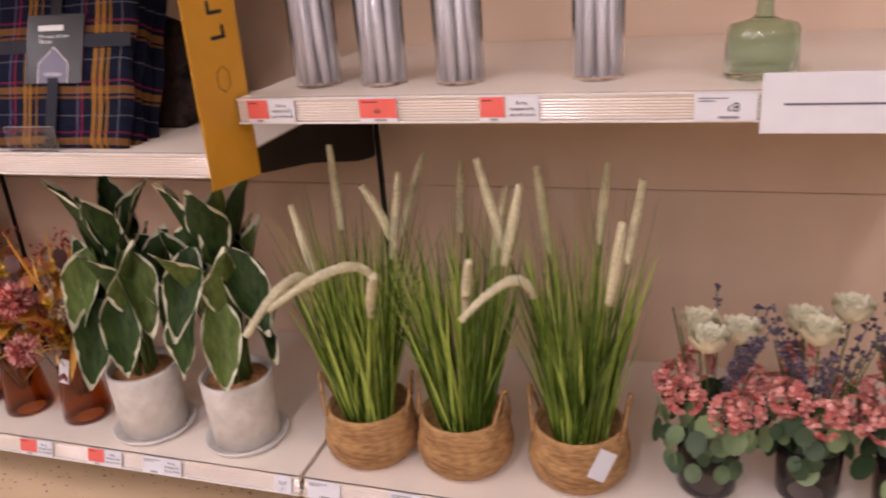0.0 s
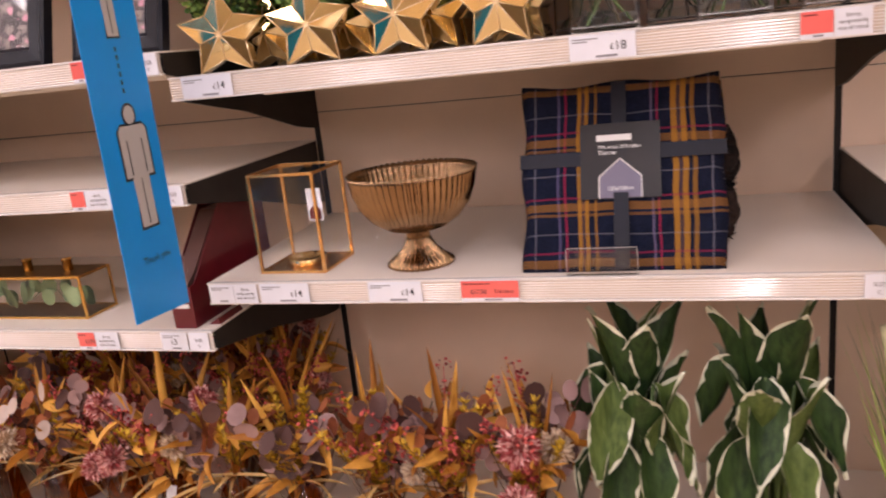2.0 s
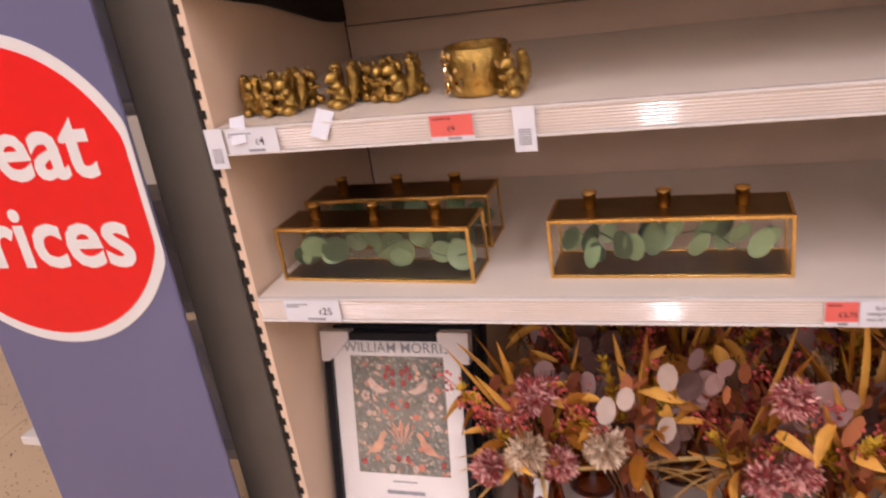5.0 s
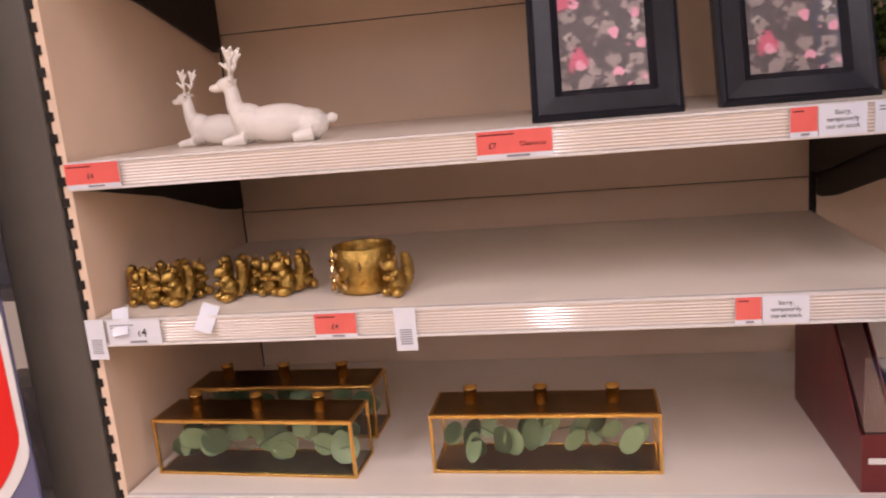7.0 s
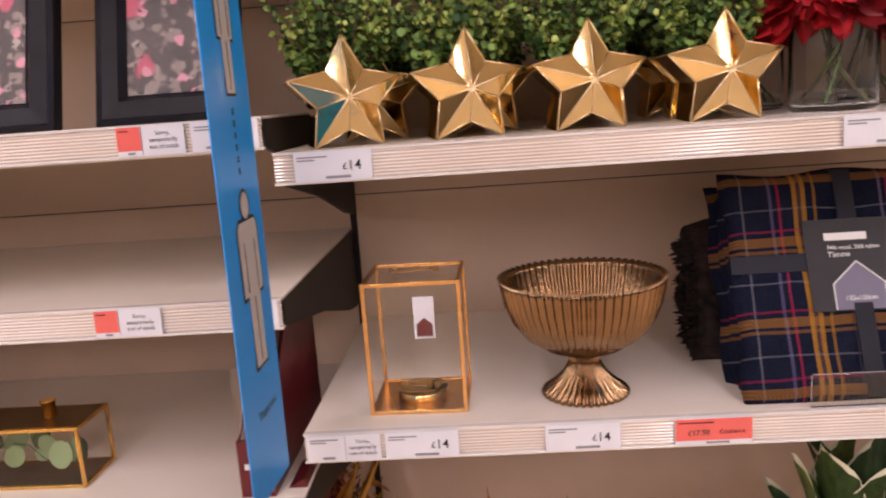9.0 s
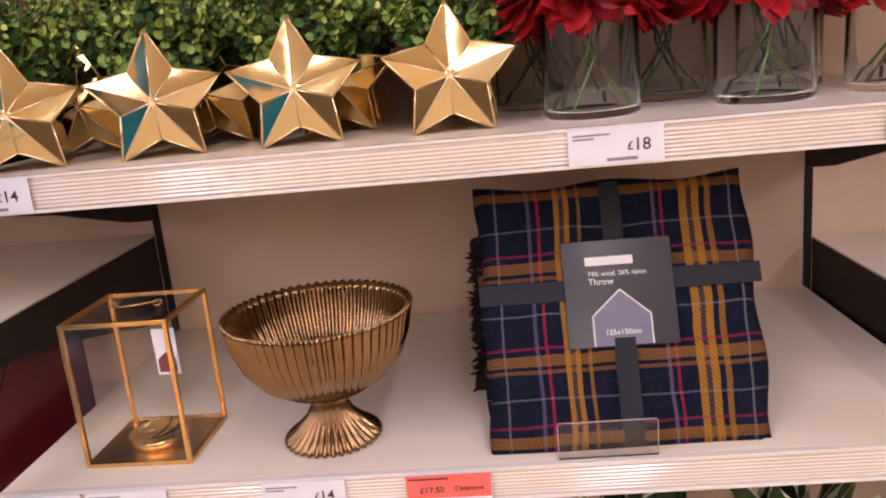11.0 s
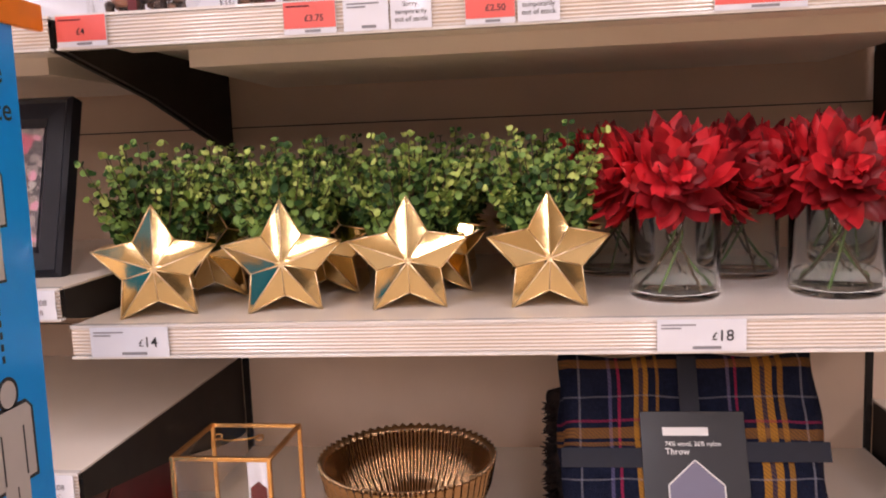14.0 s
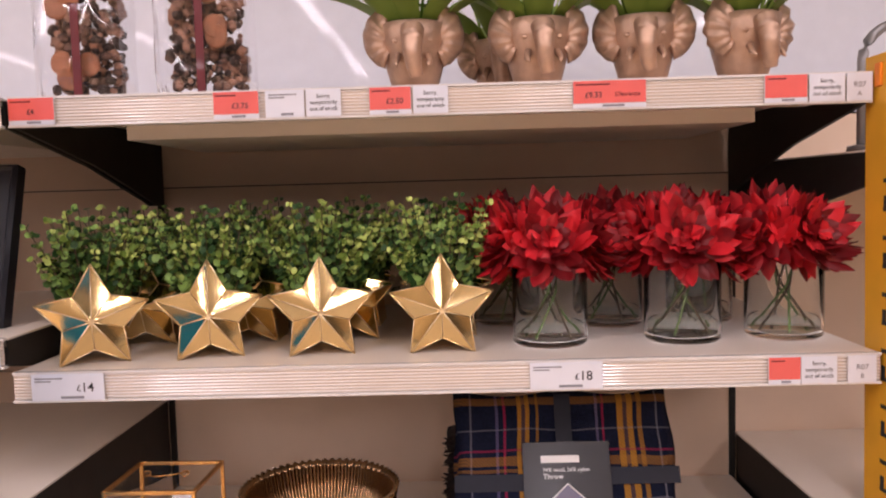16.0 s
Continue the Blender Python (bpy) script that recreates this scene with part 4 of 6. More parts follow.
# ---- framed print pack ----
def print_pack(x, y, z, tilt, front):
    t = thing("framed_print", pose(x, y, z, tilt, 0, 0), "black framed bird and flower print with white card corners" if front else "black framed print leaning behind another", "framed print", "framed prints")
    w, h = 0.306, 0.440
    bm = bmesh.new()
    for a in ((0, 0.016, 0, h), (w - 0.016, w, 0, h), (0.016, w - 0.016, 0, 0.016), (0.016, w - 0.016, h - 0.016, h)):
        box(bm, a[0], a[1], 0, 0.022, a[2], a[3], bevel=0.001)
    part("frame", bm, FRAMEB, t)
    part("backing", boxed(0.016, w - 0.016, 0.012, 0.018, 0.016, h - 0.016), PAPER, t)
    if not front:
        return
    part("picture", boxed(w / 2 - 0.099, w / 2 + 0.099, 0.0108, 0.0119, 0.140, 0.390), TAPESTRY, t, "woodland pattern with birds and flowers")
    mid = w / 2
    lower, upper, blossom, fruit = bmesh.new(), bmesh.new(), bmesh.new(), bmesh.new()
    for sx in (-1, 1):
        prism(lower, [(mid + sx * px, pz) for px, pz in ((0.036, 0.205), (0.044, 0.211), (0.053, 0.205), (0.060, 0.192), (0.078, 0.176), (0.092, 0.158), (0.080, 0.161), (0.060, 0.163), (0.048, 0.174), (0.045, 0.193))][::sx], 0.0098, 0.0107)
        prism(upper, [(mid + sx * px, pz) for px, pz in ((0.022, 0.300), (0.040, 0.306), (0.058, 0.318), (0.068, 0.330), (0.074, 0.322), (0.070, 0.306), (0.056, 0.297), (0.038, 0.294))][::sx], 0.0098, 0.0107)
        for px, pz, r in ((0.084, 0.288, 0.012), (0.078, 0.250, 0.0075), (0.092, 0.222, 0.0075), (0.045, 0.352, 0.007), (0.030, 0.128, 0.009), (0.102, 0.268, 0.006)):
            for k in range(5):
                ball(blossom, (mid + sx * (px + r * 0.6 * math.cos(k * 1.257)), 0.0107, pz + r * 0.6 * math.sin(k * 1.257)), r * 0.48, 1, (1, 0.08, 1))
        for px, pz in ((0.012, 0.340), (0.024, 0.348), (0.030, 0.332), (0.014, 0.318), (0.018, 0.270), (0.100, 0.140), (0.012, 0.150)):
            ball(fruit, (mid + sx * px, 0.0107, pz), 0.0075, 1, (1, 0.08, 1.2))
    for k in range(-2, 3):
        a = k * 0.55
        prism(lower, [(mid + 0.004 * k, 0.182), (mid + 0.030 * math.sin(a) + 0.006 * math.cos(a), 0.200 + 0.024 * math.cos(a)), (mid + 0.042 * math.sin(a), 0.196 + 0.044 * math.cos(a)), (mid + 0.030 * math.sin(a) - 0.006 * math.cos(a), 0.200 + 0.024 * math.cos(a))], 0.0098 - 0.0001 * k, 0.0107)
    for bm in (lower, upper, blossom, fruit):
        for v in bm.verts:
            v.co.x = mid + (v.co.x - mid) * 0.86
            v.co.z = 0.140 + (v.co.z - 0.115) * 0.96
    part("bird_shape", lower, PEACH, t, "plain peach bird and lotus shapes")
    part("bird_shape", upper, BLUSH, t, "plain buff bird shapes")
    part("blossom_shape", blossom, BLUSH, t, "pale printed blossoms", smooth=True)
    part("berry_shape", fruit, CRIMSON, t, "dark red printed fruit", smooth=True)
    lettering("WILLIAM MORRIS", 0.029, GREYINK, t, (mid, 0.0104, 0.398), "CENTER")
    part("caption", box(boxed(0.125, 0.18, 0.0112, 0.0118, 0.122, 0.125), 0.112, 0.195, 0.0112, 0.0118, 0.096, 0.104), GREYINK, t)
    for sx, sz in ((0, 0), (1, 0), (0, 1), (1, 1)):
        c = [(0, 0), (0.062, 0), (0.062, 0.016), (0.016, 0.062), (0, 0.062)]
        pts = [((w - px) if sx else px, (h - pz) if sz else pz) for px, pz in c]
        part("card_corner", prism(bmesh.new(), [(px + (0.003 if sx else -0.003), pz + (0.003 if sz else -0.003)) for px, pz in pts], -0.003, 0.025), CARDPACK, t, "white card corner protector")
    part("cover_film", boxed(0.018, w - 0.018, 0.004, 0.005, 0.018, h - 0.018), PANE, t).visible_shadow = False


print_pack(0.018, 0.060, Z1 + 0.004, -15, True)
for i in (1, 2):
    print_pack(0.020 + 0.008 * i, 0.060 + 0.032 * i, Z1 + 0.002, -15, False)
t = thing("price_stand", pose(0.165, 0.035, Z1), "clear acrylic stand before the framed prints", "price stand")
part("plate", boxed(-0.06, 0.06, 0, 0.002, 0, 0.03, bevel=0.0006), ACRYLIC, t)


# ---- glass candle boxes ----
def candle_box(x, y, z, w, d, turn, seed):
    random.seed(seed)
    h = 0.101
    t = thing("candle_box", pose(x, y, z, 0, 0, turn), "brass-edged glass box with three candle cups and green leaves", "candle holder", "glass candle boxes")
    r = 0.0026
    for a in ((0, 0), (w, 0), (0, d), (w, d)):
        part("edge_bar", boxed(a[0] - r, a[0] + r, a[1] - r, a[1] + r, 0, h, bevel=0.0006), BRASS, t)
    for zz in (0.003, h - 0.003):
        for yy in (0, d):
            part("edge_bar", boxed(r, w - r, yy - r, yy + r, zz - r, zz + r, bevel=0.0006), BRASS, t)
        for xx in (0, w):
            part("edge_bar", boxed(xx - r, xx + r, r, d - r, zz - r, zz + r, bevel=0.0006), BRASS, t)
    part("lid", boxed(r, w - r, r, d - r, h - 0.002, h + 0.0005), BRASSDARK, t, "aged brass lid")
    part("floor_plate", boxed(r, w - r, r, d - r, 0.0015, 0.004), BRASSDARK, t)
    for pane in ((r, w - r, -0.0008, 0.0008), (r, w - r, d - 0.0008, d + 0.0008), (-0.0008, 0.0008, r, d - r), (w - 0.0008, w + 0.0008, r, d - r)):
        part("pane", boxed(*pane, 0.006, h - 0.006), PANE, t, "clear glass pane").visible_shadow = False
    for i in range(3):
        cx = w * (0.17 + 0.32 * i)
        part("candle_cup", lathe(bmesh.new(), [(0.0100, h + 0.0006), (0.0105, h + 0.0015), (0.0105, h + 0.026), (0.0118, h + 0.0265), (0.0118, h + 0.0285), (0.0098, h + 0.0285), (0.0092, h + 0.006), (0, h + 0.006)], 20, m=Matrix.Translation((cx, d * 0.5, 0))), BRASS, t, "brass candle cup", smooth=True)
    bm = bmesh.new()
    pts = [Vector((w * (0.06 + 0.88 * i / 11), d * 0.45 + rnd(-0.012, 0.012), 0.045 + 0.02 * math.sin(i * 1.1))) for i in range(12)]
    tube(bm, pts, 0.0013, 4)
    for p in pts:
        for j in range(2):
            disc_leaf(bm, (min(w - 0.03, max(0.03, p.x + rnd(-0.014, 0.014))), min(d - 0.022, max(0.018, p.y + rnd(-0.025, 0.025))), rnd(0.030, 0.068)), (rnd(-0.8, 0.8), -1, rnd(-0.5, 0.5)), rnd(0.016, 0.029) if seed != 42 else rnd(0.013, 0.019), 1.0 if seed != 42 else 1.6, 12)
    part("leaf_sprig", bm, EUCA, t, "green eucalyptus sprig")


candle_box(0.034, 0.066, TOP["A2"], 0.358, 0.088, -3.0, 41)
candle_box(0.521, 0.066, TOP["A2"], 0.360, 0.096, -0.8, 42)
candle_box(0.030, 0.205, TOP["A2"], 0.360, 0.090, -1.2, 43)

# maroon gift box with a clear window
t = thing("gift_box", pose(1.150, 0.006, TOP["A2"]), "open-fronted maroon gift box with a clear wrapped filling", "gift box")
for x in (0.0, 0.049):
    bm = bmesh.new()
    out = [(0, 0), (0, 0.088), (0.02, 0.092), (0.155, 0.232), (0.34, 0.232), (0.34, 0)]
    a = [bm.verts.new((x, y, zz)) for y, zz in out]
    b = [bm.verts.new((x + 0.002, y, zz)) for y, zz in out]
    bm.faces.new(a)
    bm.faces.new(b[::-1])
    for i in range(6):
        bm.faces.new((a[(i + 1) % 6], a[i], b[i], b[(i + 1) % 6]))
    bmesh.ops.recalc_face_normals(bm, faces=bm.faces)
    part("side_panel", bm, MAROON, t)
part("front_panel", boxed(0.002, 0.049, 0, 0.002, 0, 0.088), MAROON, t)
part("back_wall", boxed(0.002, 0.049, 0.338, 0.34, 0, 0.232), MAROON, t)
part("base", boxed(0.002, 0.049, 0.002, 0.338, 0, 0.002), MAROON, t)
part("print_bar", boxed(0.009, 0.042, -0.0012, -0.0004, 0.044, 0.053), WHITEPRINT, t, "pale unreadable print")
random.seed(4)
fill = bmesh.new()
prof = [(0.006, 0.004), (0.006, 0.090), (0.03, 0.108), (0.15, 0.220), (0.33, 0.225), (0.33, 0.004)]
sheets = [[fill.verts.new((xx + rnd(-0.003, 0.003), y, z)) for y, z in prof] for xx in (0.008, 0.017, 0.026, 0.035, 0.043)]
for a, b in zip(sheets, sheets[1:]):
    for i in range(len(prof)):
        k = (i + 1) % len(prof)
        fill.faces.new((a[i], a[k], b[k], b[i]))
fill.faces.new(sheets[0])
fill.faces.new(sheets[-1][::-1])
part("filling", fill, PLUM, t, "dusky wrapped filling")
part("window_film", boxed(0.004, 0.047, 0.004, 0.006, 0.088, 0.20), FILM, t).visible_shadow = False
t = thing("leaflet", pose(1.214, 0.03, TOP["A2"], 0, 0, 0), "folded red card leaflet lying on the shelf", "leaflet")
bm = prism(bmesh.new(), [(0, 0), (0.028, 0), (0.024, 0.014)], 0.0, 0.09)
part("card", bm, MAROON, t)


# ---- gold animals and tin ----
def squirrel(x, y, turn, s=1.0, rest=None):
    if rest is not None:
        return copy_thing(rest, pose(x - 0.010, y, TOP["A3"], 0, 0, turn))
    bm = bmesh.new()
    ball(bm, (0, 0, 0.020), 0.017, 2, (0.85, 0.95, 1.2))
    ball(bm, (0, -0.006, 0.034), 0.0125, 2, (0.9, 0.9, 1.1))
    ball(bm, (0, -0.011, 0.051), 0.0115, 2, (0.9, 1.15, 0.95))
    ball(bm, (0, -0.021, 0.048), 0.005, 2)
    for sx in (-1, 1):
        ball(bm, (sx * 0.007, -0.006, 0.062), 0.0038, 1, (0.8, 0.6, 1.4))
        ball(bm, (sx * 0.011, -0.012, 0.009), 0.010, 2, (0.8, 1.3, 0.85))
        ball(bm, (sx * 0.009, -0.016, 0.032), 0.005, 1, (0.8, 1.4, 1.0))
    ball(bm, (0, -0.021, 0.033), 0.006, 1)
    for i in range(7):
        a = i / 6
        ball(bm, (0, 0.016 + 0.010 * math.sin(a * 2.4), 0.010 + 0.048 * a), 0.009 + 0.004 * math.sin(3 * a), 1)
    ob = part("squirrel_figure", bm, ANTIQUE, smooth=True)
    rm = ob.modifiers.new("blend", "REMESH")
    rm.mode, rm.voxel_size, rm.use_smooth_shade = "VOXEL", 0.0016, True
    ob.matrix_basis = pose(x, y, TOP["A3"], 0, 0, turn)
    return tagged(ob, "small antique gold animal figure on the shelf", "figurine", "gold animal figures")


sq = squirrel(0.040, 0.075, 40)
for x, y, r in ((0.070, 0.090, -20), (0.088, 0.060, 60), (0.112, 0.095, 10), (0.130, 0.062, -30), (0.138, 0.115, 70), (0.196, 0.110, 20), (0.214, 0.078, -40), (0.236, 0.125, 60), (0.276, 0.105, 0), (0.292, 0.130, 40), (0.306, 0.100, -50), (0.322, 0.140, 30), (0.500, 0.066, -30)):
    squirrel(x, y, r, rest=sq)
t = thing("candle_tin", pose(0.426, 0.112, TOP["A3"]), "open gold candle pot embossed with leaves", "candle pot")
pot = lathe(bmesh.new(), [(0.038, 0), (0.045, 0.002), (0.0480, 0.011), (0.0500, 0.074), (0.0485, 0.0755), (0.0465, 0.074), (0.0450, 0.040), (0.0, 0.040)], 60)
part("pot", pot, ANTIQUE, t, smooth=True)
random.seed(9)
bm = bmesh.new()
for i in range(110):
    a, zz = rnd(0, 6.28), rnd(0.010, 0.062)
    blade(bm, (0.0504 * math.cos(a), 0.0504 * math.sin(a), zz), (-math.sin(a) * rnd(-1, 1), math.cos(a) * rnd(-1, 1), rnd(-1, 1)), 0.015, 0.008, 0.0, cup=0.15, steps=2)
part("leaf_relief", bm, GOLD, t, "gold leaf relief")
for x, turn, tone in ((0.205, 18, WHITE), (0.055, -8, WHITE)):
    t = thing("swing_tag", pose(x, -0.003, TOP["A3"] + 0.004, -25, turn, 0), "white paper swing tag lying over the shelf edge", "swing tag", "swing tags")
    part("paper", boxed(-0.014, 0.014, -0.004, -0.003, -0.032, 0.012), WHITE, t)
for x in (0.012, 0.515):
    t = thing("swing_tag", pose(x, -0.012, TOP["A3"] - 0.002), "white barcode swing tag hanging over the shelf edge", "swing tag", "swing tags")
    part("paper", boxed(-0.016, 0.016, -0.002, -0.001, -0.062, 0.004), WHITE, t)
    for i in range(7):
        part("bar", boxed(-0.009, 0.009, -0.0026, -0.0021, -0.052 + i * 0.0036, -0.0505 + i * 0.0036), GREYINK, t)


# ---- white reindeer ----
def reindeer(x, y, s, turn, rest=None):
    if rest is not None:
        c = copy_thing(rest, pose(x, y, TOP["A4"], 0, 0, turn))
        c.scale = (s, s, s)
        return c
    bm = bmesh.new()
    ball(bm, (0.02, 0, 0.032), 0.034, 3, (1.75, 0.8, 0.85))
    ball(bm, (-0.025, 0, 0.036), 0.027, 2, (1.0, 0.9, 1.1))
    ball(bm, (0.07, 0, 0.026), 0.026, 2, (1.1, 1.0, 0.95))
    tube(bm, [(-0.035, 0, 0.04), (-0.045, 0, 0.065), (-0.047, 0, 0.088)], [0.018, 0.013, 0.011], 10)
    ball(bm, (-0.053, 0, 0.095), 0.0135, 2, (1.2, 0.85, 0.9))
    ball(bm, (-0.070, 0, 0.091), 0.0085, 2, (1.3, 0.8, 0.8))
    for sy in (-1, 1):
        ball(bm, (-0.043, sy * 0.014, 0.101), 0.006, 1, (0.7, 1.5, 0.6))
        tube(bm, [(-0.047, sy * 0.006, 0.103), (-0.040, sy * 0.014, 0.122), (-0.046, sy * 0.02, 0.150)], [0.004, 0.0036, 0.003], 6)
        for k, (dx, dz) in enumerate(((-0.014, 0.012), (0.012, 0.014), (0.010, 0.012))):
            z0 = 0.116 + 0.011 * k
            tube(bm, [(-0.042, sy * (0.012 + 0.002 * k), z0), (-0.042 + dx, sy * (0.014 + 0.004 * k), z0 + dz)], [0.0034, 0.0026], 6)
        tube(bm, [(-0.03, sy * 0.02, 0.012), (-0.065, sy * 0.022, 0.008)], [0.010, 0.006], 8)
        tube(bm, [(0.075, sy * 0.022, 0.012), (0.045, sy * 0.03, 0.008)], [0.013, 0.007], 8)
    ball(bm, (0.103, 0, 0.032), 0.009, 1, (1.2, 0.7, 1))
    ob = part("reindeer_figure", bm, CERAMIC, smooth=True)
    rm = ob.modifiers.new("blend", "REMESH")
    rm.mode, rm.voxel_size, rm.use_smooth_shade = "VOXEL", 0.002, True
    ob.matrix_basis = pose(x, y, TOP["A4"], 0, 0, turn)
    return tagged(ob, "white glazed ceramic reindeer lying down", "figurine", "white reindeer")


deer = reindeer(0.305, 0.075, 1.0, 8)
reindeer(0.175, 0.160, 0.85, -5, rest=deer)


# ---- black box frames ----
def box_frame(x, y, turn):
    w, h = 0.212, 0.268
    t = thing("picture_frame", pose(x, y, TOP["A4"] + 0.003, -17, 0, turn), "deep black picture frame with a pink flower print", "picture frame", "black picture frames")
    b = 0.045
    bm = boxed(0, w, 0.006, 0.030, 0, h)
    bm.faces.ensure_lookup_table()
    face = min(bm.faces, key=lambda f: f.calc_center_median().y)
    for thick, dep in ((0.006, 0.005), (0.004, -0.003), (0.024, 0.0015), (0.011, -0.0125)):
        bmesh.ops.inset_region(bm, faces=[face], thickness=thick, depth=dep, use_even_offset=True)
    part("frame", bm, FRAMEB, t, "black moulded frame")
    part("picture", boxed(b, w - b, 0.0128, 0.0142, b, h - b), PINKPRINT, t, "pink blossom on a dark ground")
    part("glass", boxed(b, w - b, 0.0085, 0.0098, b, h - b), PANE, t).visible_shadow = False
    part("strut", boxed(w / 2 - 0.02, w / 2 + 0.02, 0.031, 0.034, 0.01, h * 0.7), FRAMEB, t)


box_frame(0.716, 0.040, 2)
box_frame(0.980, 0.068, 2)


# ---- copper lantern ----
LW, LD, LH = 0.140, 0.132, 0.202
t = thing("lantern", pose(1.349, 0.050, TOP["B2"], 0, 0, -1.5), "copper-edged glass lantern with a tea light cup and a tag", "lantern")
r = 0.003
for x in (0, LW):
    for y in (0, LD):
        part("edge_bar", boxed(x - r, x + r, y - r, y + r, 0, LH, bevel=0.0007), COPPER, t)
for zz in (0.003, LH - 0.003):
    for y in (0, LD):
        part("edge_bar", boxed(r, LW - r, y - r, y + r, zz - r, zz + r, bevel=0.0007), COPPER, t)
    for x in (0, LW):
        part("edge_bar", boxed(x - r, x + r, r, LD - r, zz - r, zz + r, bevel=0.0007), COPPER, t)
part("floor_plate", boxed(r, LW - r, r, LD - r, 0.001, 0.0045), COPPER, t)
for a in ((r, LW - r, -0.0008, 0.0008, 0.006, LH - 0.006), (r, LW - r, LD - 0.0008, LD + 0.0008, 0.006, LH - 0.006), (-0.0008, 0.0008, r, LD - r, 0.006, LH - 0.006), (LW - 0.0008, LW + 0.0008, r, LD - r, 0.006, LH - 0.006), (r, LW - r, r, LD - r, LH - 0.004, LH - 0.0025)):
    part("pane", boxed(*a), PANE, t, "clear glass pane").visible_shadow = False
part("candle_cup", lathe(bmesh.new(), [(0.038, 0.0046), (0.040, 0.006), (0.041, 0.017), (0.0395, 0.0175), (0.038, 0.010), (0, 0.009)], 32, m=Matrix.Translation((LW * 0.5, LD * 0.5, 0))), GOLD, t, "brass tea light cup", smooth=True)
part("handle", tube(bmesh.new(), [(LW * 0.28, LD * 0.5, LH + 0.002), (LW * 0.30, LD * 0.42, LH + 0.004), (LW * 0.45, LD * 0.34, LH + 0.006), (LW * 0.62, LD * 0.36, LH + 0.007), (LW * 0.72, LD * 0.46, LH + 0.006), (LW * 0.74, LD * 0.55, LH + 0.002)], 0.0012, 8), COPPER, t, "thin wire handle", smooth=True)
for x in (0.28, 0.73):
    ring = [(LW * x + 0.006 * math.cos(a), LD * 0.5 + 0.004 * math.sin(a), LH + 0.003 + 0.003 * math.sin(a)) for a in [6.28 * k / 10 for k in range(11)]]
    part("ring", tube(bmesh.new(), ring, 0.0012, 6), COPPER, t, smooth=True)
tag = part("tag", boxed(LW * 0.40, LW * 0.40 + 0.034, LD - 0.010, LD - 0.009, 0.078, 0.148), WHITE, t, "white swing tag")
part("tag_mark", prism(bmesh.new(), [(LW * 0.40 + 0.004, 0.082), (LW * 0.40 + 0.030, 0.082), (LW * 0.40 + 0.030, 0.102), (LW * 0.40 + 0.017, 0.113), (LW * 0.40 + 0.004, 0.102)], LD - 0.0115, LD - 0.0105), MAROON, tag)

# ---- fluted bronze bowl ----
t = thing("pedestal_bowl", pose(1.672, 0.100, TOP["B2"]), "fluted bronze metal bowl on a flared pedestal foot", "bowl")
S = 0.95
foot = [(0.064, 0.0), (0.068, 0.003), (0.066, 0.008), (0.052, 0.018), (0.034, 0.036), (0.024, 0.056), (0.0225, 0.066), (0.030, 0.071)]
foot = [(r * S, z * S) for r, z in foot]
part("foot", lathe(bmesh.new(), foot, 288, flute=36, depth=0.05), BRONZE, t, smooth=True)
outer = [(0.0, 0.0715), (0.034, 0.072), (0.062, 0.080), (0.090, 0.099), (0.110, 0.125), (0.122, 0.155), (0.128, 0.184), (0.131, 0.195)]
outer = [(r * S, z * S) for r, z in outer]
inner = [(r * 0.975 - 0.0006 if r > 0.01 else 0.0, z + (0.003 if z < 0.17 else 0.0005)) for r, z in outer][::-1]
bm = lathe(bmesh.new(), outer + inner, 480, flute=60, depth=0.020)
for v in bm.verts:
    lift = max(0.0, (v.co.z - 0.162) / 0.024)
    v.co.z += 0.0014 * lift * math.cos(60 * math.atan2(v.co.y, v.co.x))
part("bowl", bm, BRONZE, t, smooth=True)


# ---- folded throws ----
def slab(bm, w, d, h, y0, seed, wob=0.004, r=0.014):
    """A soft folded layer: rounded block with uneven faces."""
    random.seed(seed)
    nx, nz = 26, 26
    ph = [rnd(0, 6) for _ in range(6)]
    grid = {}
    for s, side in enumerate((0, 1)):
        for i in range(nx + 1):
            for k in range(nz + 1):
                u, v = i / nx * 2 - 1, k / nz * 2 - 1
                e = max(abs(u), abs(v))
                fall = (max(0.0, (e - 0.90) / 0.10)) ** 2
                yy = y0 + (0 if side == 0 else d) + (1 if side == 0 else -1) * fall * min(d * 0.45, r)
                yy += wob * math.sin(3 * u + ph[0] + v) * 0.5 + wob * 0.5 * math.sin(5 * v + ph[1])
                grid[s, i, k] = bm.verts.new((u * w / 2 + wob * math.sin(7 * v + ph[2]) * (abs(u) ** 4), yy, (v + 1) * h / 2 + wob * math.sin(6 * u + ph[3]) * (max(0, v) ** 4)))
    for i in range(nx):
        for k in range(nz):
            bm.faces.new((grid[0, i, k], grid[0, i + 1, k], grid[0, i + 1, k + 1], grid[0, i, k + 1]))
            bm.faces.new((grid[1, i, k], grid[1, i, k + 1], grid[1, i + 1, k + 1], grid[1, i + 1, k]))
    for i in range(nx):
        bm.faces.new((grid[0, i, 0], grid[1, i, 0], grid[1, i + 1, 0], grid[0, i + 1, 0]))
        bm.faces.new((grid[0, i, nz], grid[0, i + 1, nz], grid[1, i + 1, nz], grid[1, i, nz]))
    for k in range(nz):
        bm.faces.new((grid[0, 0, k], grid[0, 0, k + 1], grid[1, 0, k + 1], grid[1, 0, k]))
        bm.faces.new((grid[0, nx, k], grid[1, nx, k], grid[1, nx, k + 1], grid[0, nx, k + 1]))
    return bm


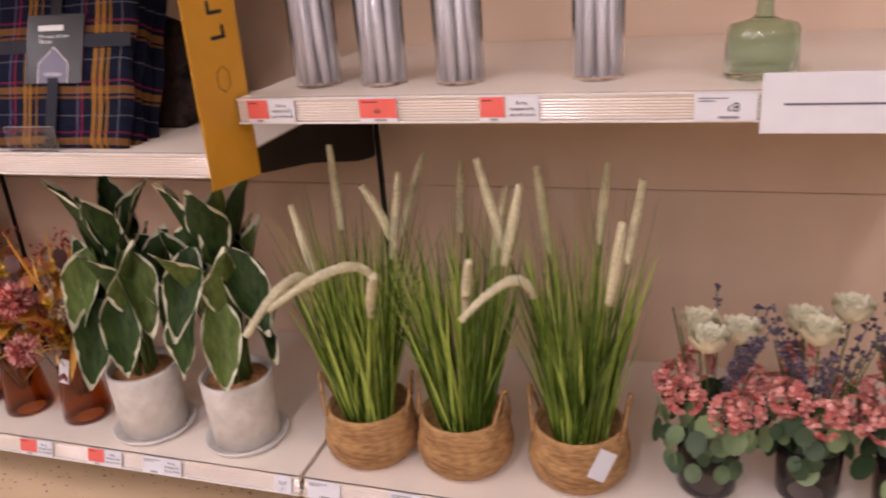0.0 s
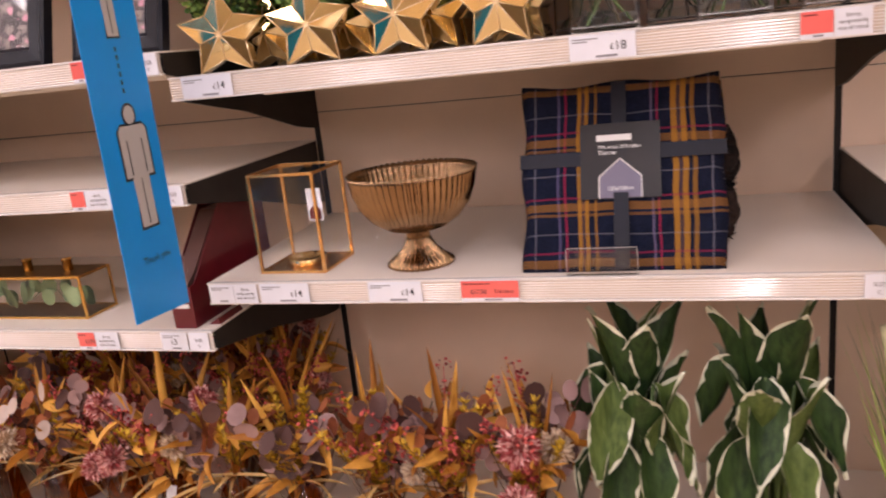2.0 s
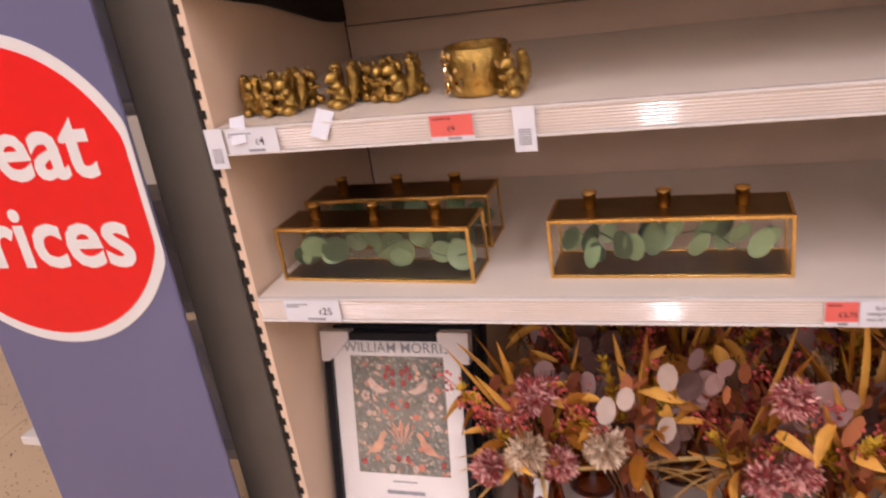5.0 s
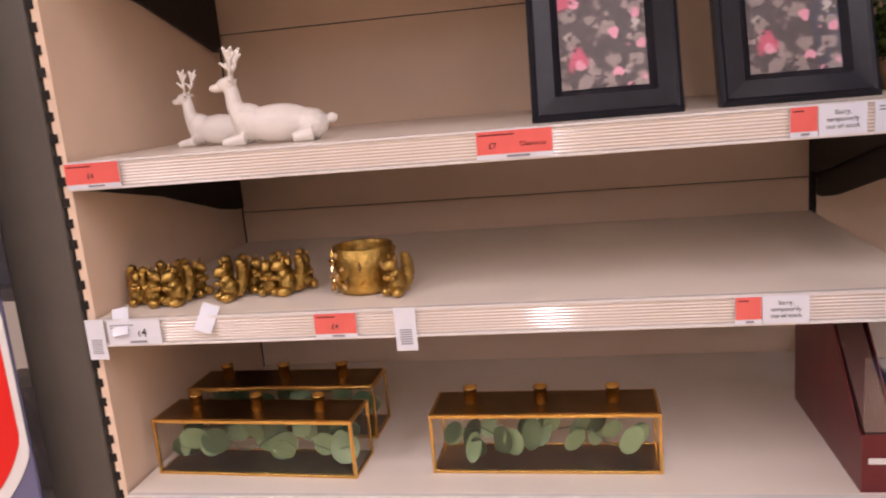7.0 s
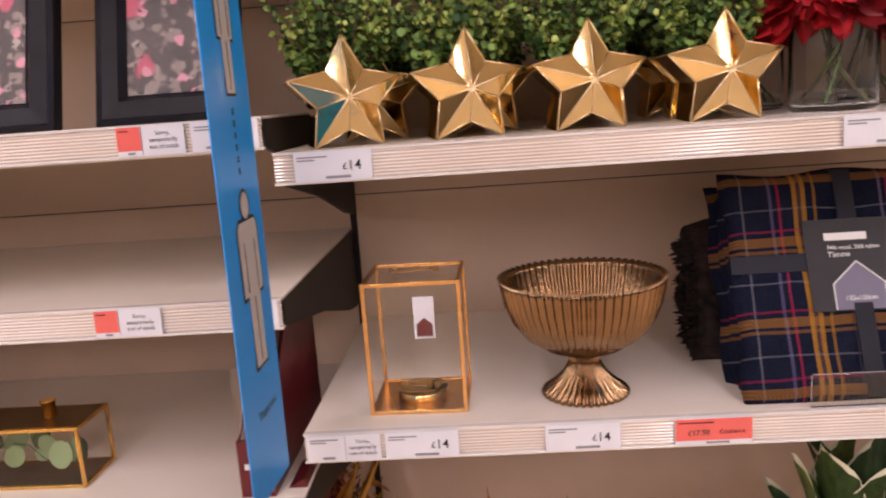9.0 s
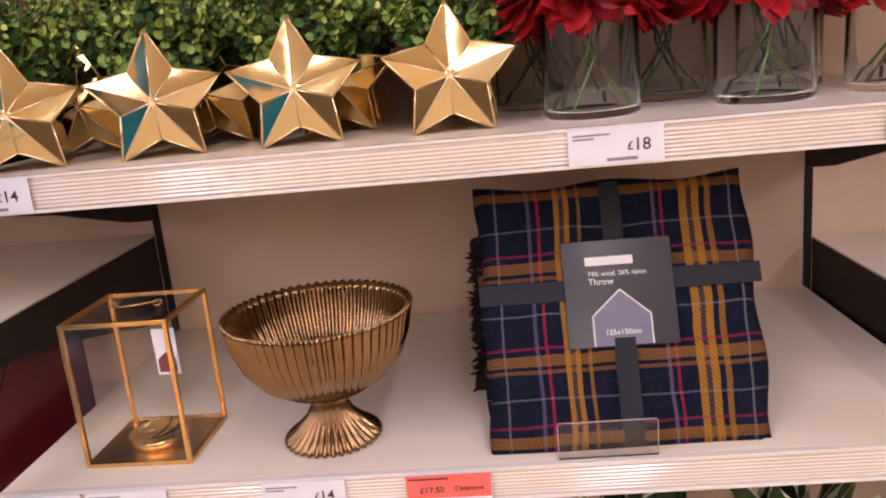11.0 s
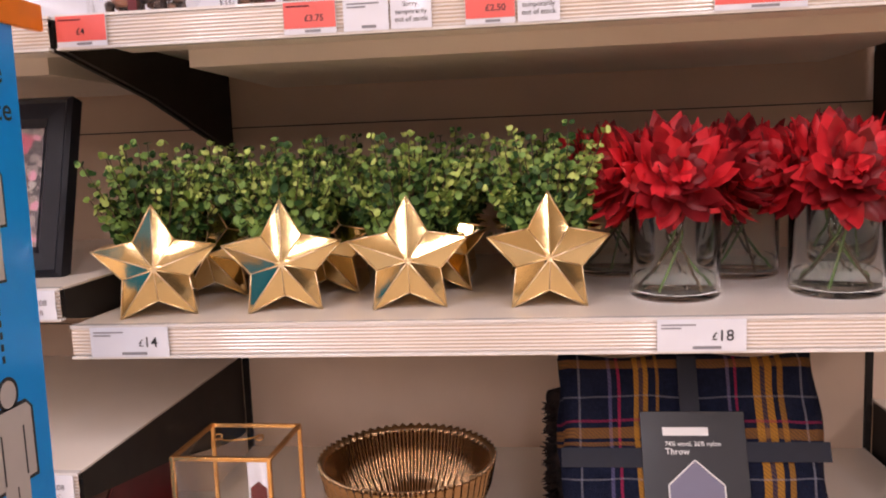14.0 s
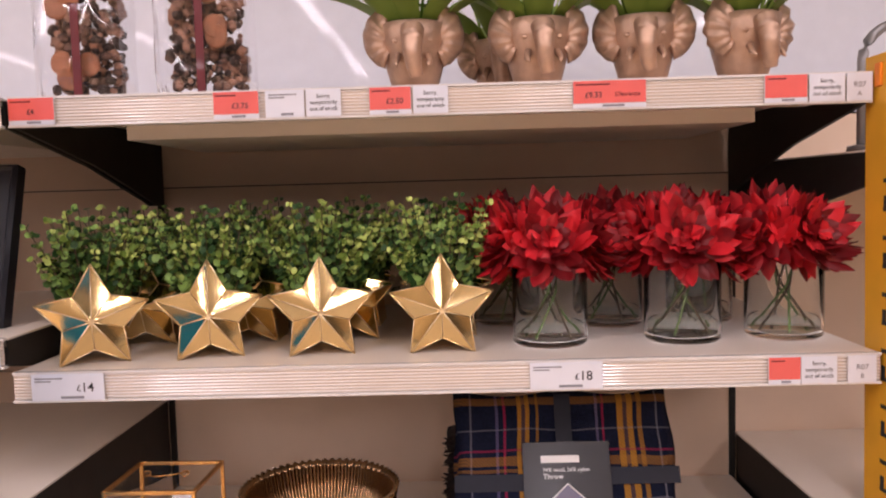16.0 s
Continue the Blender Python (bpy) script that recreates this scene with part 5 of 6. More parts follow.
t = thing("folded_throw", pose(2.063, 0.010, TOP["B2"] + 0.002, -23, 0, 0), "folded navy and amber plaid wool throw with a ribbon band", "throw")
part("fold", slab(bmesh.new(), 0.345, 0.030, 0.342, 0.0, 1), PLAID, t, smooth=True)
part("fold", slab(bmesh.new(), 0.340, 0.028, 0.338, 0.029, 2), PLAID, t, smooth=True)
part("fold", slab(bmesh.new(), 0.334, 0.026, 0.330, 0.056, 3), PLAID, t, smooth=True)
part("fold", slab(bmesh.new(), 0.350, 0.030, 0.345, 0.081, 4), PLAID, t, smooth=True)
part("ribbon", boxed(-0.176, -0.066, -0.0045, -0.0030, 0.188, 0.214), NAVY, t, "navy ribbon band")
part("ribbon", boxed(0.066, 0.176, -0.0045, -0.0030, 0.196, 0.222), NAVY, t)
part("ribbon", boxed(-0.014, 0.012, -0.0045, -0.0030, 0.258, 0.338), NAVY, t)
part("ribbon", boxed(-0.012, 0.014, -0.0075, -0.0062, 0.006, 0.138), NAVY, t)
card = part("label_card", boxed(-0.0685, 0.0685, -0.0065, -0.0052, 0.127, 0.262, bevel=0.0004), DARKCARD, t, "charcoal label card")
part("name_bar", boxed(-0.040, 0.020, -0.0072, -0.0067, 0.230, 0.241), WHITEPRINT, card, "plain white name bar")
lettering("74% wool, 26% nylon", 0.0085, WHITEPRINT, card, (-0.038, -0.0071, 0.2165))
lettering("Throw", 0.0115, WHITEPRINT, card, (-0.038, -0.0071, 0.2055))
house = [(-0.036, 0.1285), (0.036, 0.1285), (0.036, 0.166), (0.0, 0.198), (-0.036, 0.166)]
part("house_shape", prism(bmesh.new(), house, -0.0070, -0.0066), VIOLETCARD, card, "violet house shape")
for (xa, za), (xb, zb) in zip(house[1:], house[2:] + house[:1]):
    part("house_line", tube(bmesh.new(), [(xa, -0.0072, za), (xb, -0.0072, zb)], 0.0011, 4), WHITEPRINT, card)
lettering("125x150cm", 0.0095, WHITEPRINT, card, (0.0, -0.0073, 0.142), "CENTER")
t = thing("folded_throw", pose(2.065, 0.195, TOP["B2"] + 0.002, -20, 0, -4), "dark folded throw with a shaggy fringe behind the plaid one", "throw")
for i, (w, d, h) in enumerate(((0.380, 0.050, 0.235), (0.372, 0.052, 0.226), (0.384, 0.054, 0.212))):
    part("fold", slab(bmesh.new(), w, d, h, 0.050 * i, 5 + i, 0.011), DARKFABRIC, t, smooth=True)
random.seed(6)
for sx in (-1, 1):
    bm = bmesh.new()
    for i in range(420):
        z = rnd(0.01, 0.215)
        blade(bm, (sx * 0.184 - (0.012 if sx > 0 else 0), rnd(0, 0.15), z), (sx * 1.0, rnd(-0.6, 0.3), rnd(-0.8, 0.3)), rnd(0.010, 0.026), rnd(0.004, 0.009), rnd(-0.4, 0.4), steps=3, roll=rnd(0, 3))
    part("fringe", bm, DARKFABRIC, t, "dark wool fringe")
t = thing("label_stand", pose(2.030, -0.002, TOP["B2"]), "clear acrylic label stand in front of the throw", "label stand")
part("plate", boxed(-0.060, 0.060, 0, 0.0022, 0.0, 0.048, bevel=0.0008), ACRYLIC, t)
part("foot", boxed(-0.060, 0.060, 0.0022, 0.006, 0.0, 0.0022), ACRYLIC, t)
# opaque grey outline stands in for the glint of the clear plate's edge
part("rim", tube(bmesh.new(), [(-0.060, 0.001, 0.0), (-0.060, 0.001, 0.047), (-0.058, 0.001, 0.049), (0.058, 0.001, 0.049), (0.060, 0.001, 0.047), (0.060, 0.001, 0.0)], 0.0005, 4), GREYFIG, t, "thin grey line drawn for the glint of the edge")


# ---- gold star planters ----
def star_planter(x, y, seed, turn=0, bush=True, rest=None, tall=0.0):
    if rest is not None:
        return copy_thing(rest, pose(x, y, TOP["B3"], 0, 0, turn))
    random.seed(seed)
    t = thing("star_planter", pose(x, y, TOP["B3"], 0, 0, turn), "polished gold star-shaped planter with boxwood foliage", "planter", "gold star planters")
    R, rin, cz = 0.0835, 0.0445, 0.0675
    out = []
    for k in range(10):
        a = math.pi / 2 + k * math.pi / 5
        rr = R if k % 2 == 0 else rin
        out.append((rr * math.cos(a), cz + rr * math.sin(a)))
    bm = bmesh.new()
    mid = Vector((0, -0.024, cz))
    front = [Vector((px, 0.004 if k % 2 == 0 else 0.0, pz)) for k, (px, pz) in enumerate(out)]
    backr = [Vector((px * 0.96, 0.085, cz + (pz - cz) * 0.96)) for px, pz in out]

    def facet(a, b, c, sink, n=6):
        """A pressed metal facet, dished between its ridges."""
        nrm = (b - a).cross(c - a).normalized()
        grid = {}
        for i in range(n + 1):
            for j in range(n + 1 - i):
                u, v = i / n, j / n
                w = 1 - u - v
                grid[i, j] = bm.verts.new(a * w + b * u + c * v - nrm * (sink * (u * v + v * w + w * u) * 3))
        for i in range(n):
            for j in range(n - i):
                bm.faces.new((grid[i, j], grid[i + 1, j], grid[i, j + 1])).smooth = True
                if i + j < n - 1:
                    bm.faces.new((grid[i + 1, j], grid[i + 1, j + 1], grid[i, j + 1])).smooth = True

    for k in range(10):
        j = (k + 1) % 10
        facet(mid, front[k], front[j], rnd(0.0004, 0.0012))
        bm.faces.new([bm.verts.new(v) for v in (front[k], backr[k], backr[j], front[j])])
    bm.faces.new([bm.verts.new(v) for v in backr[::-1]])
    bmesh.ops.remove_doubles(bm, verts=bm.verts, dist=0.00005)
    for e in bm.edges:
        if len(e.link_faces) == 2 and e.calc_face_angle() > 0.22:
            e.smooth = False
    part("star_pot", bm, GOLD, t, "polished gold star pot")
    # thin paler tubes stand in for the glints on ridges and rims
    for k in range(10):
        part("ridge", tube(bmesh.new(), [mid, front[k]], [0.0011, 0.0008], 6), GLINTLINE, t, smooth=True)
        part("rim", tube(bmesh.new(), [front[k], front[(k + 1) % 10]], 0.0010, 6), GLINTLINE, t, smooth=True)
    stems, leaves, tips = bmesh.new(), bmesh.new(), bmesh.new()
    for i in range(100):
        a = rnd(0, 6.28)
        r0 = 0.035 * math.sqrt(rnd(0, 1))
        lean = rnd(0.05, 0.75)
        tall = rnd(0.080, 0.142) if i % 7 else rnd(0.145, 0.172)
        pts = arc((r0 * math.cos(a), 0.074 + r0 * 0.8 * math.sin(a), 0.07), (lean * math.cos(a), lean * math.sin(a) * (0.45 if math.sin(a) < 0 else 0.9), 1), tall, 0.03, 10)
        tube(stems, pts, 0.0009, 3)
        for k, p in enumerate(pts[3:]):
            size = rnd(0.0038, 0.0066) * (1.2 - 0.08 * k)
            for s in range(4):
                b = rnd(0, 6.28)
                d = Vector((math.cos(b), math.sin(b), rnd(-0.1, 0.8)))
                disc_leaf(tips if k >= 3 and i % 2 else leaves, p + d * size * 1.25, Vector((rnd(-0.7, 0.7), rnd(-1.0, 0.1), rnd(0.1, 1.0))), size, rnd(1.0, 1.35), 7)
    part("stem", stems, STEMB, t)["kind"] = "stuff"
    g = part("foliage", leaves, BOX1, t, "dark green boxwood leaves")
    g["kind"] = "stuff"
    g = part("foliage_tip", tips, BOX2, t, "bright yellow-green leaf tips")
    g["kind"] = "stuff"
    return t


stars = [star_planter(x, 0.058 + dy, s, turn) for x, dy, s, turn in ((1.355, -0.022, 51, 20), (1.522, 0.001, 52, 14), (1.691, 0.006, 53, 7), (1.875, 0.004, 54, 2))]
for x, y, i, turn in ((1.372, 0.185, 2, 3), (1.545, 0.190, 0, -2), (1.715, 0.190, 3, 4), (1.880, 0.200, 1, -4), (1.360, 0.32, 1, 0), (1.535, 0.32, 3, 5), (1.705, 0.32, 0, -5), (1.870, 0.33, 2, 2)):
    copy_thing(stars[i], pose(x, y, TOP["B3"], 0, 0, turn))


# ---- red dahlias in glass vases ----
def dahlia(bm, c, facing, r):
    f = Vector(facing).normalized()
    a = f.cross(Vector((0.1, 0.2, 1))).normalized()
    b = f.cross(a)
    for ring, n, tilt, ln in ((0, 14, -0.45, 0.96), (1, 14, -0.10, 1.0), (2, 13, 0.22, 0.92), (3, 11, 0.55, 0.76), (4, 9, 1.05, 0.56), (5, 7, 2.2, 0.40)):
        for i in range(n):
            th = 2 * math.pi * (i + 0.5 * (ring % 2)) / n + rnd(-0.14, 0.14)
            d = (a * math.cos(th) + b * math.sin(th)) + f * (tilt + rnd(-0.12, 0.12))
            side = f.cross(d).normalized()
            dd = d.normalized()
            nrm = side.cross(dd)
            L, W = r * ln * rnd(0.88, 1.08), r * 0.40 * (0.55 + 0.45 * ln)
            base = Vector(c) + f * (0.003 * ring)
            curl, skew, fold = rnd(0.05, 0.55), rnd(-0.22, 0.22), rnd(0.04, 0.24)
            prev = None
            for s in range(8):
                u = s / 7
                w = W * max(0.03, math.sin(math.pi * (0.12 + 0.88 * u) ** 1.5) ** 0.62)
                p = base + dd * (L * u) - nrm * (curl * L * u ** 2.5) * (1 if ring < 4 else -0.6) + side * (skew * L * u * u)
                ripple = 0.10 * W * math.sin(9 * u + i * 2.3)
                row = [bm.verts.new(p + side * (q * w / 2) + nrm * (fold * w * abs(q) + ripple * q)) for q in (-1, -0.5, 0, 0.5, 1)]
                if prev:
                    for q in range(4):
                        fc = bm.faces.new((prev[q], prev[q + 1], row[q + 1], row[q]))
                        fc.smooth = True
                prev = row


def dahlia_vase(x, y, seed, turn=0):
    random.seed(seed)
    t = thing("dahlia_vase", pose(x, y, TOP["B3"], 0, 0, turn), "clear glass cylinder vase of red artificial dahlias", "flower vase", "vases of red dahlias")
    R = 0.0595
    part("vase", lathe(bmesh.new(), [(0.0, 0.0), (R - 0.004, 0.0004), (R, 0.005), (R, 0.138), (R - 0.0012, 0.1392), (R - 0.0024, 0.138), (R - 0.0026, 0.014), (R - 0.006, 0.0092), (0.0, 0.0088)], 48), CLEAR, t, smooth=True).visible_shadow = False
    part("water", lathe(bmesh.new(), [(0, 0.0092), (R - 0.0065, 0.0095), (R - 0.0042, 0.0125), (R - 0.0042, 0.028), (0, 0.028)], 32), WATER, t, "clear resin water", smooth=True).visible_shadow = False
    for i in range(6):
        a = i * 1.05 + rnd(-0.3, 0.3)
        part("stem", tube(bmesh.new(), [(0.045 * math.cos(a), 0.045 * math.sin(a), 0.012), (0.010 * math.cos(a + 2), 0.010 * math.sin(a + 2), 0.075), (-0.03 * math.cos(a), -0.03 * math.sin(a), 0.15)], 0.0021, 6), STEMB if i % 2 else STEMG, t, smooth=True)
    for cx, cy, cz, r, f in ((-0.005, -0.050, 0.160, 0.072, (-0.05, -1, 0.45)), (-0.060, -0.004, 0.164, 0.072, (-1, -0.45, 0.4)), (0.060, -0.002, 0.160, 0.072, (1, -0.45, 0.4)), (0.0, 0.015, 0.184, 0.070, (0, -0.45, 1)), (0.0, 0.055, 0.164, 0.070, (0.1, 1, 0.4))):
        bm = bmesh.new()
        dahlia(bm, (cx, cy, cz), f, r)
        part("flower", bm, REDPETAL, t, "deep red dahlia")
    return t


v1 = dahlia_vase(2.045, 0.127, 61)
v2 = dahlia_vase(2.256, 0.132, 62)
copy_thing(v1, pose(2.420, 0.142, TOP["B3"], 0, 0, 24))
for x, y, v, turn in ((1.990, 0.335, v2, 15), (2.170, 0.292, v1, -18), (2.335, 0.310, v2, 35)):
    copy_thing(v, pose(x, y, TOP["B3"], 0, 0, turn))


# ---- top shelf: potpourri bags and elephant planters ----
def potpourri(x, w, seed, z=None):
    random.seed(seed)
    t = thing("potpourri_bag", pose(x, 0.048, TOP["B4"]), "clear bag of pine cones and dried orange with red ribbon", "potpourri bag", "potpourri bags")
    d, h = 0.062, 0.30
    mix = bmesh.new()
    for i in range(420):
        p = (rnd(0.014, w - 0.014), rnd(0.012, d - 0.012), rnd(0.012, 0.20))
        ball(mix, p, rnd(0.004, 0.010), 1, (rnd(0.7, 1.2), rnd(0.7, 1), rnd(0.7, 1.2)))
    part("filling", mix, CONE, t, "brown pine cones and husks")["kind"] = "stuff"
    for i in range(5):
        c = Vector((rnd(0.02, w - 0.02), 0.005, rnd(0.02, 0.18)))
        part("orange_slice", lathe(bmesh.new(), [(0.0, -0.0015), (0.016, -0.0015), (0.018, 0), (0.016, 0.0015), (0.0, 0.0015)], 18, m=Matrix.Translation(c) @ pose(0, 0, 0, 90, 0, rnd(-20, 20))), FRUIT, t, "dried orange slice")
    bm = boxed(0, w, -0.004, d, 0.001, h)
    bmesh.ops.subdivide_edges(bm, edges=list(bm.edges), cuts=8, use_grid_fill=True)
    for v in bm.verts:
        pinch = 1 - 0.5 * max(0, v.co.z / h - 0.75) / 0.25
        v.co.x = w / 2 + (v.co.x - w / 2) * pinch + rnd(-0.002, 0.002)
        v.co.y = d / 2 + (v.co.y - d / 2) * pinch + rnd(-0.002, 0.002)
    part("bag", bm, FILM, t, "crinkled clear film bag", smooth=True).visible_shadow = False
    part("ribbon", boxed(w * 0.46, w * 0.46 + 0.012, -0.0075, -0.006, 0.002, 0.27), MAROON, t, "dark red ribbon")
    part("tag", boxed(w * 0.34, w * 0.34 + 0.030, -0.0095, -0.0085, 0.135, 0.175), FRUIT, t, "brown card tag")


potpourri(1.288, 0.125, 71)
potpourri(1.466, 0.134, 72)


def elephant(x, y, turn, seed):
    random.seed(seed)
    t = thing("elephant_planter", pose(x, y, TOP["B4"], 0, 0, turn), "rose gold elephant head planter with green leaves", "planter", "elephant planters")
    part("head_pot", lathe(bmesh.new(), [(0.030, 0.0), (0.034, 0.002), (0.042, 0.03), (0.052, 0.07), (0.055, 0.098), (0.051, 0.10), (0.047, 0.085), (0, 0.08)], 36), ROSEGOLD, t, smooth=True)
    trunk = [(0, -0.050, 0.086), (0, -0.061, 0.070), (0, -0.066, 0.050), (0.002, -0.064, 0.030), (0.006, -0.058, 0.014)]
    bm = bmesh.new()
    fine = []
    for (a, b) in zip(trunk, trunk[1:]):
        for k in range(6):
            fine.append(Vector(a).lerp(Vector(b), k / 6))
    tube(bm, fine, [0.0175 - 0.0085 * i / len(fine) + (0.0009 if i % 2 else 0) for i in range(len(fine))], 14)
    part("trunk", bm, ROSEGOLD, t, "ribbed trunk", smooth=True)
    for s in (-1, 1):
        bm = bmesh.new()
        n, m2 = 22, 6
        rows = []
        for i in range(n + 1):
            a = -1.15 + 2.5 * i / n
            row = []
            for k in range(m2 + 1):
                u = k / m2
                rr = 0.010 + u * (0.035 + 0.012 * math.sin(a))
                row.append(bm.verts.new((s * (0.030 + rr * math.cos(a)), -0.030 + 0.016 * u - 0.010 * math.sin(3 * u) + 0.0045 * math.sin(a * 14) * u, 0.068 + rr * math.sin(a) * 1.08)))
            rows.append(row)
        for a, b in zip(rows, rows[1:]):
            for k in range(m2):
                bm.faces.new((a[k], b[k], b[k + 1], a[k + 1]))
        bmesh.ops.recalc_face_normals(bm, faces=bm.faces)
        bmesh.ops.solidify(bm, geom=list(bm.faces), thickness=0.006)
        part("ear", bm, ROSEGOLD, t, "fluted fan-shaped ear", smooth=True)
        part("tusk", tube(bmesh.new(), [(s * 0.021, -0.048, 0.048), (s * 0.025, -0.060, 0.036), (s * 0.023, -0.068, 0.030)], [0.006, 0.0045, 0.002], 8), ROSEGOLD, t, smooth=True)
        part("eye", ball(bmesh.new(), (s * 0.026, -0.0455, 0.070), 0.0042, 2, (1.2, 0.5, 0.8)), ROSEGOLD, t, smooth=True)
    bm = bmesh.new()
    for i in range(26):
        a = rnd(0, 6.28)
        blade(bm, (0.022 * math.cos(a), 0.022 * math.sin(a), 0.078), (0.35 * math.cos(a), 0.35 * math.sin(a), 1), rnd(0.10, 0.2), 0.006, rnd(-0.3, 0.2), cup=0.3, steps=5, shape=lambda u: 1 - 0.8 * u)
    part("stems", bm, GRASS, t, "thin green stalks")
    for i in range(7):
        a = i * 0.9 + rnd(-0.2, 0.2)
        bm = bmesh.new()
        blade(bm, (0.025 * math.cos(a), 0.025 * math.sin(a), 0.08), (0.8 * math.cos(a), 0.8 * math.sin(a), 1), rnd(0.13, 0.18), 0.05, -0.4, cup=0.25, steps=7, roll=rnd(-0.4, 0.4))
        part("leaf", bm, BOX2, t, "broad bright green leaf", smooth=True)


elephant(1.843, 0.105, 0, 81)
elephant(2.030, 0.105, 4, 82)
elephant(2.192, 0.110, -8, 83)
elephant(2.345, 0.112, 14, 84)
elephant(1.985, 0.26, -5, 85)


# ---- silver canisters, green bottle, label holder ----
def stick_jar(x, y, turn):
    t = thing("stick_jar", pose(x, y, TOP["C2"], 0, 0, turn), "clear glass cylinder packed with silver grey sticks, pale lid", "jar", "jars of silver sticks")
    R = 0.0415
    part("glass", lathe(bmesh.new(), [(0.0, 0.0), (R - 0.002, 0.0005), (R, 0.003), (R, 0.172), (R - 0.0016, 0.172), (R - 0.0018, 0.0065), (0.0, 0.006)], 40), JARGLASS, t, smooth=True).visible_shadow = False
    random.seed(int(x * 1000))
    for i in range(13):
        ring = 0.0295 if i < 9 else 0.012
        a = 6.283 * (i / 9 if i < 9 else i / 4) + rnd(-0.08, 0.08)
        foot = Vector((ring * math.cos(a), ring * math.sin(a), 0.007))
        b = a + rnd(-0.18, 0.18)
        head = Vector((ring * math.cos(b), ring * math.sin(b), rnd(0.150, 0.160)))
        part("stick", tube(bmesh.new(), [foot, foot.lerp(head, 0.5), head - (head - foot) * 0.02, head], [0.0090, 0.0092, 0.0090, 0.0075], 10), SILVER, t, smooth=True)
    part("lid", lathe(bmesh.new(), [(0.0, 0.1725), (R + 0.001, 0.1725), (R + 0.0018, 0.174), (R + 0.0018, 0.186), (R, 0.188), (0, 0.188)], 40), EDGE, t, "pale plastic lid", smooth=False)


for x, y, turn in ((2.610, 0.105, 0), (2.737, 0.104, 9), (2.876, 0.103, 20), (3.105, 0.118, 5)):
    stick_jar(x, y, turn)
t = thing("glass_bottle", pose(3.350, 0.105, TOP["C2"]), "pale green glass decanter with a wide low body", "glass bottle")
part("body", lathe(bmesh.new(), [(0.03, 0), (0.050, 0.001), (0.0545, 0.006), (0.0525, 0.070), (0.048, 0.079), (0.018, 0.085), (0.0125, 0.092), (0.0125, 0.118), (0.024, 0.124), (0.024, 0.128), (0.010, 0.126), (0.0095, 0.09), (0.044, 0.076), (0.0495, 0.068), (0.050, 0.012), (0, 0.012)], 40), GREENGLASS, t, smooth=True)
part("stopper", ball(bmesh.new(), (0, 0, 0.143), 0.019, 2), GREENGLASS, t, smooth=True)
t = thing("label_holder", pose(3.345, -0.014, 0.909), "wide white label holder clipped over the ticket strip", "label holder")
part("card", boxed(0, 0.34, -0.003, -0.001, 0, 0.085, bevel=0.0006), WHITE, t)
part("print_line", boxed(0.03, 0.32, -0.0036, -0.0031, 0.040, 0.043), VIOLETCARD, t)
t = thing("arched_holder", pose(2.575, 0.10, TOP["C3"]), "grey metal arch-handled holder on the white shelf", "holder")
arch = [(-0.055, 0, 0.0)] + [(-0.055 * math.cos(a), 0, 0.135 + 0.055 * math.sin(a)) for a in [math.pi * k / 12 for k in range(13)]] + [(0.055, 0, 0.0)]
part("arch", tube(bmesh.new(), arch, 0.0075, 10), GREYSTEEL, t, smooth=True)
part("base", lathe(bmesh.new(), [(0.05, 0), (0.07, 0.001), (0.07, 0.008), (0.06, 0.010), (0, 0.010)], 36), GREYSTEEL, t, smooth=True)


# ---- hanging fin signs ----
def fin(x, y0, y1, z0, z1, mat, name, label, slant):
    t = thing(name, pose(x, 0, 0), label, "aisle sign")
    bm = bmesh.new()
    n = 14
    rows = []
    for i in range(n + 1):
        u = i / n
        ya, yb = y0 - 0.012 * (1 - u), y1 - 0.012 * (1 - u)
        za, zb = z0 + (z1 - z0) * u, z0 - slant * (1 - u) + (z1 - z0) * u
        rows.append([bm.verts.new((0.0, ya, za)), bm.verts.new((0.0, yb, zb)), bm.verts.new((0.0012, yb, zb)), bm.verts.new((0.0012, ya, za))])
    for a, b in zip(rows, rows[1:]):
        for k in range(4):
            bm.faces.new((a[k], a[(k + 1) % 4], b[(k + 1) % 4], b[k]))
    bm.faces.new(rows[0])
    bm.faces.new(rows[-1][::-1])
    bmesh.ops.recalc_face_normals(bm, faces=bm.faces)
    part("board", bm, mat, t)
    clip = boxed(-0.004, 0.006, y1 - 0.03, 0.004, z1 - 0.045, z1 - 0.012, bevel=0.002)
    part("clip", clip, ORANGE, t, "orange plastic clip")
    return t


blue = fin(1.2455, -0.208, -0.052, 0.862, 1.690, BLUE, "distance_sign", "bright blue hanging safe-distance sign with grey figures", 0.012)


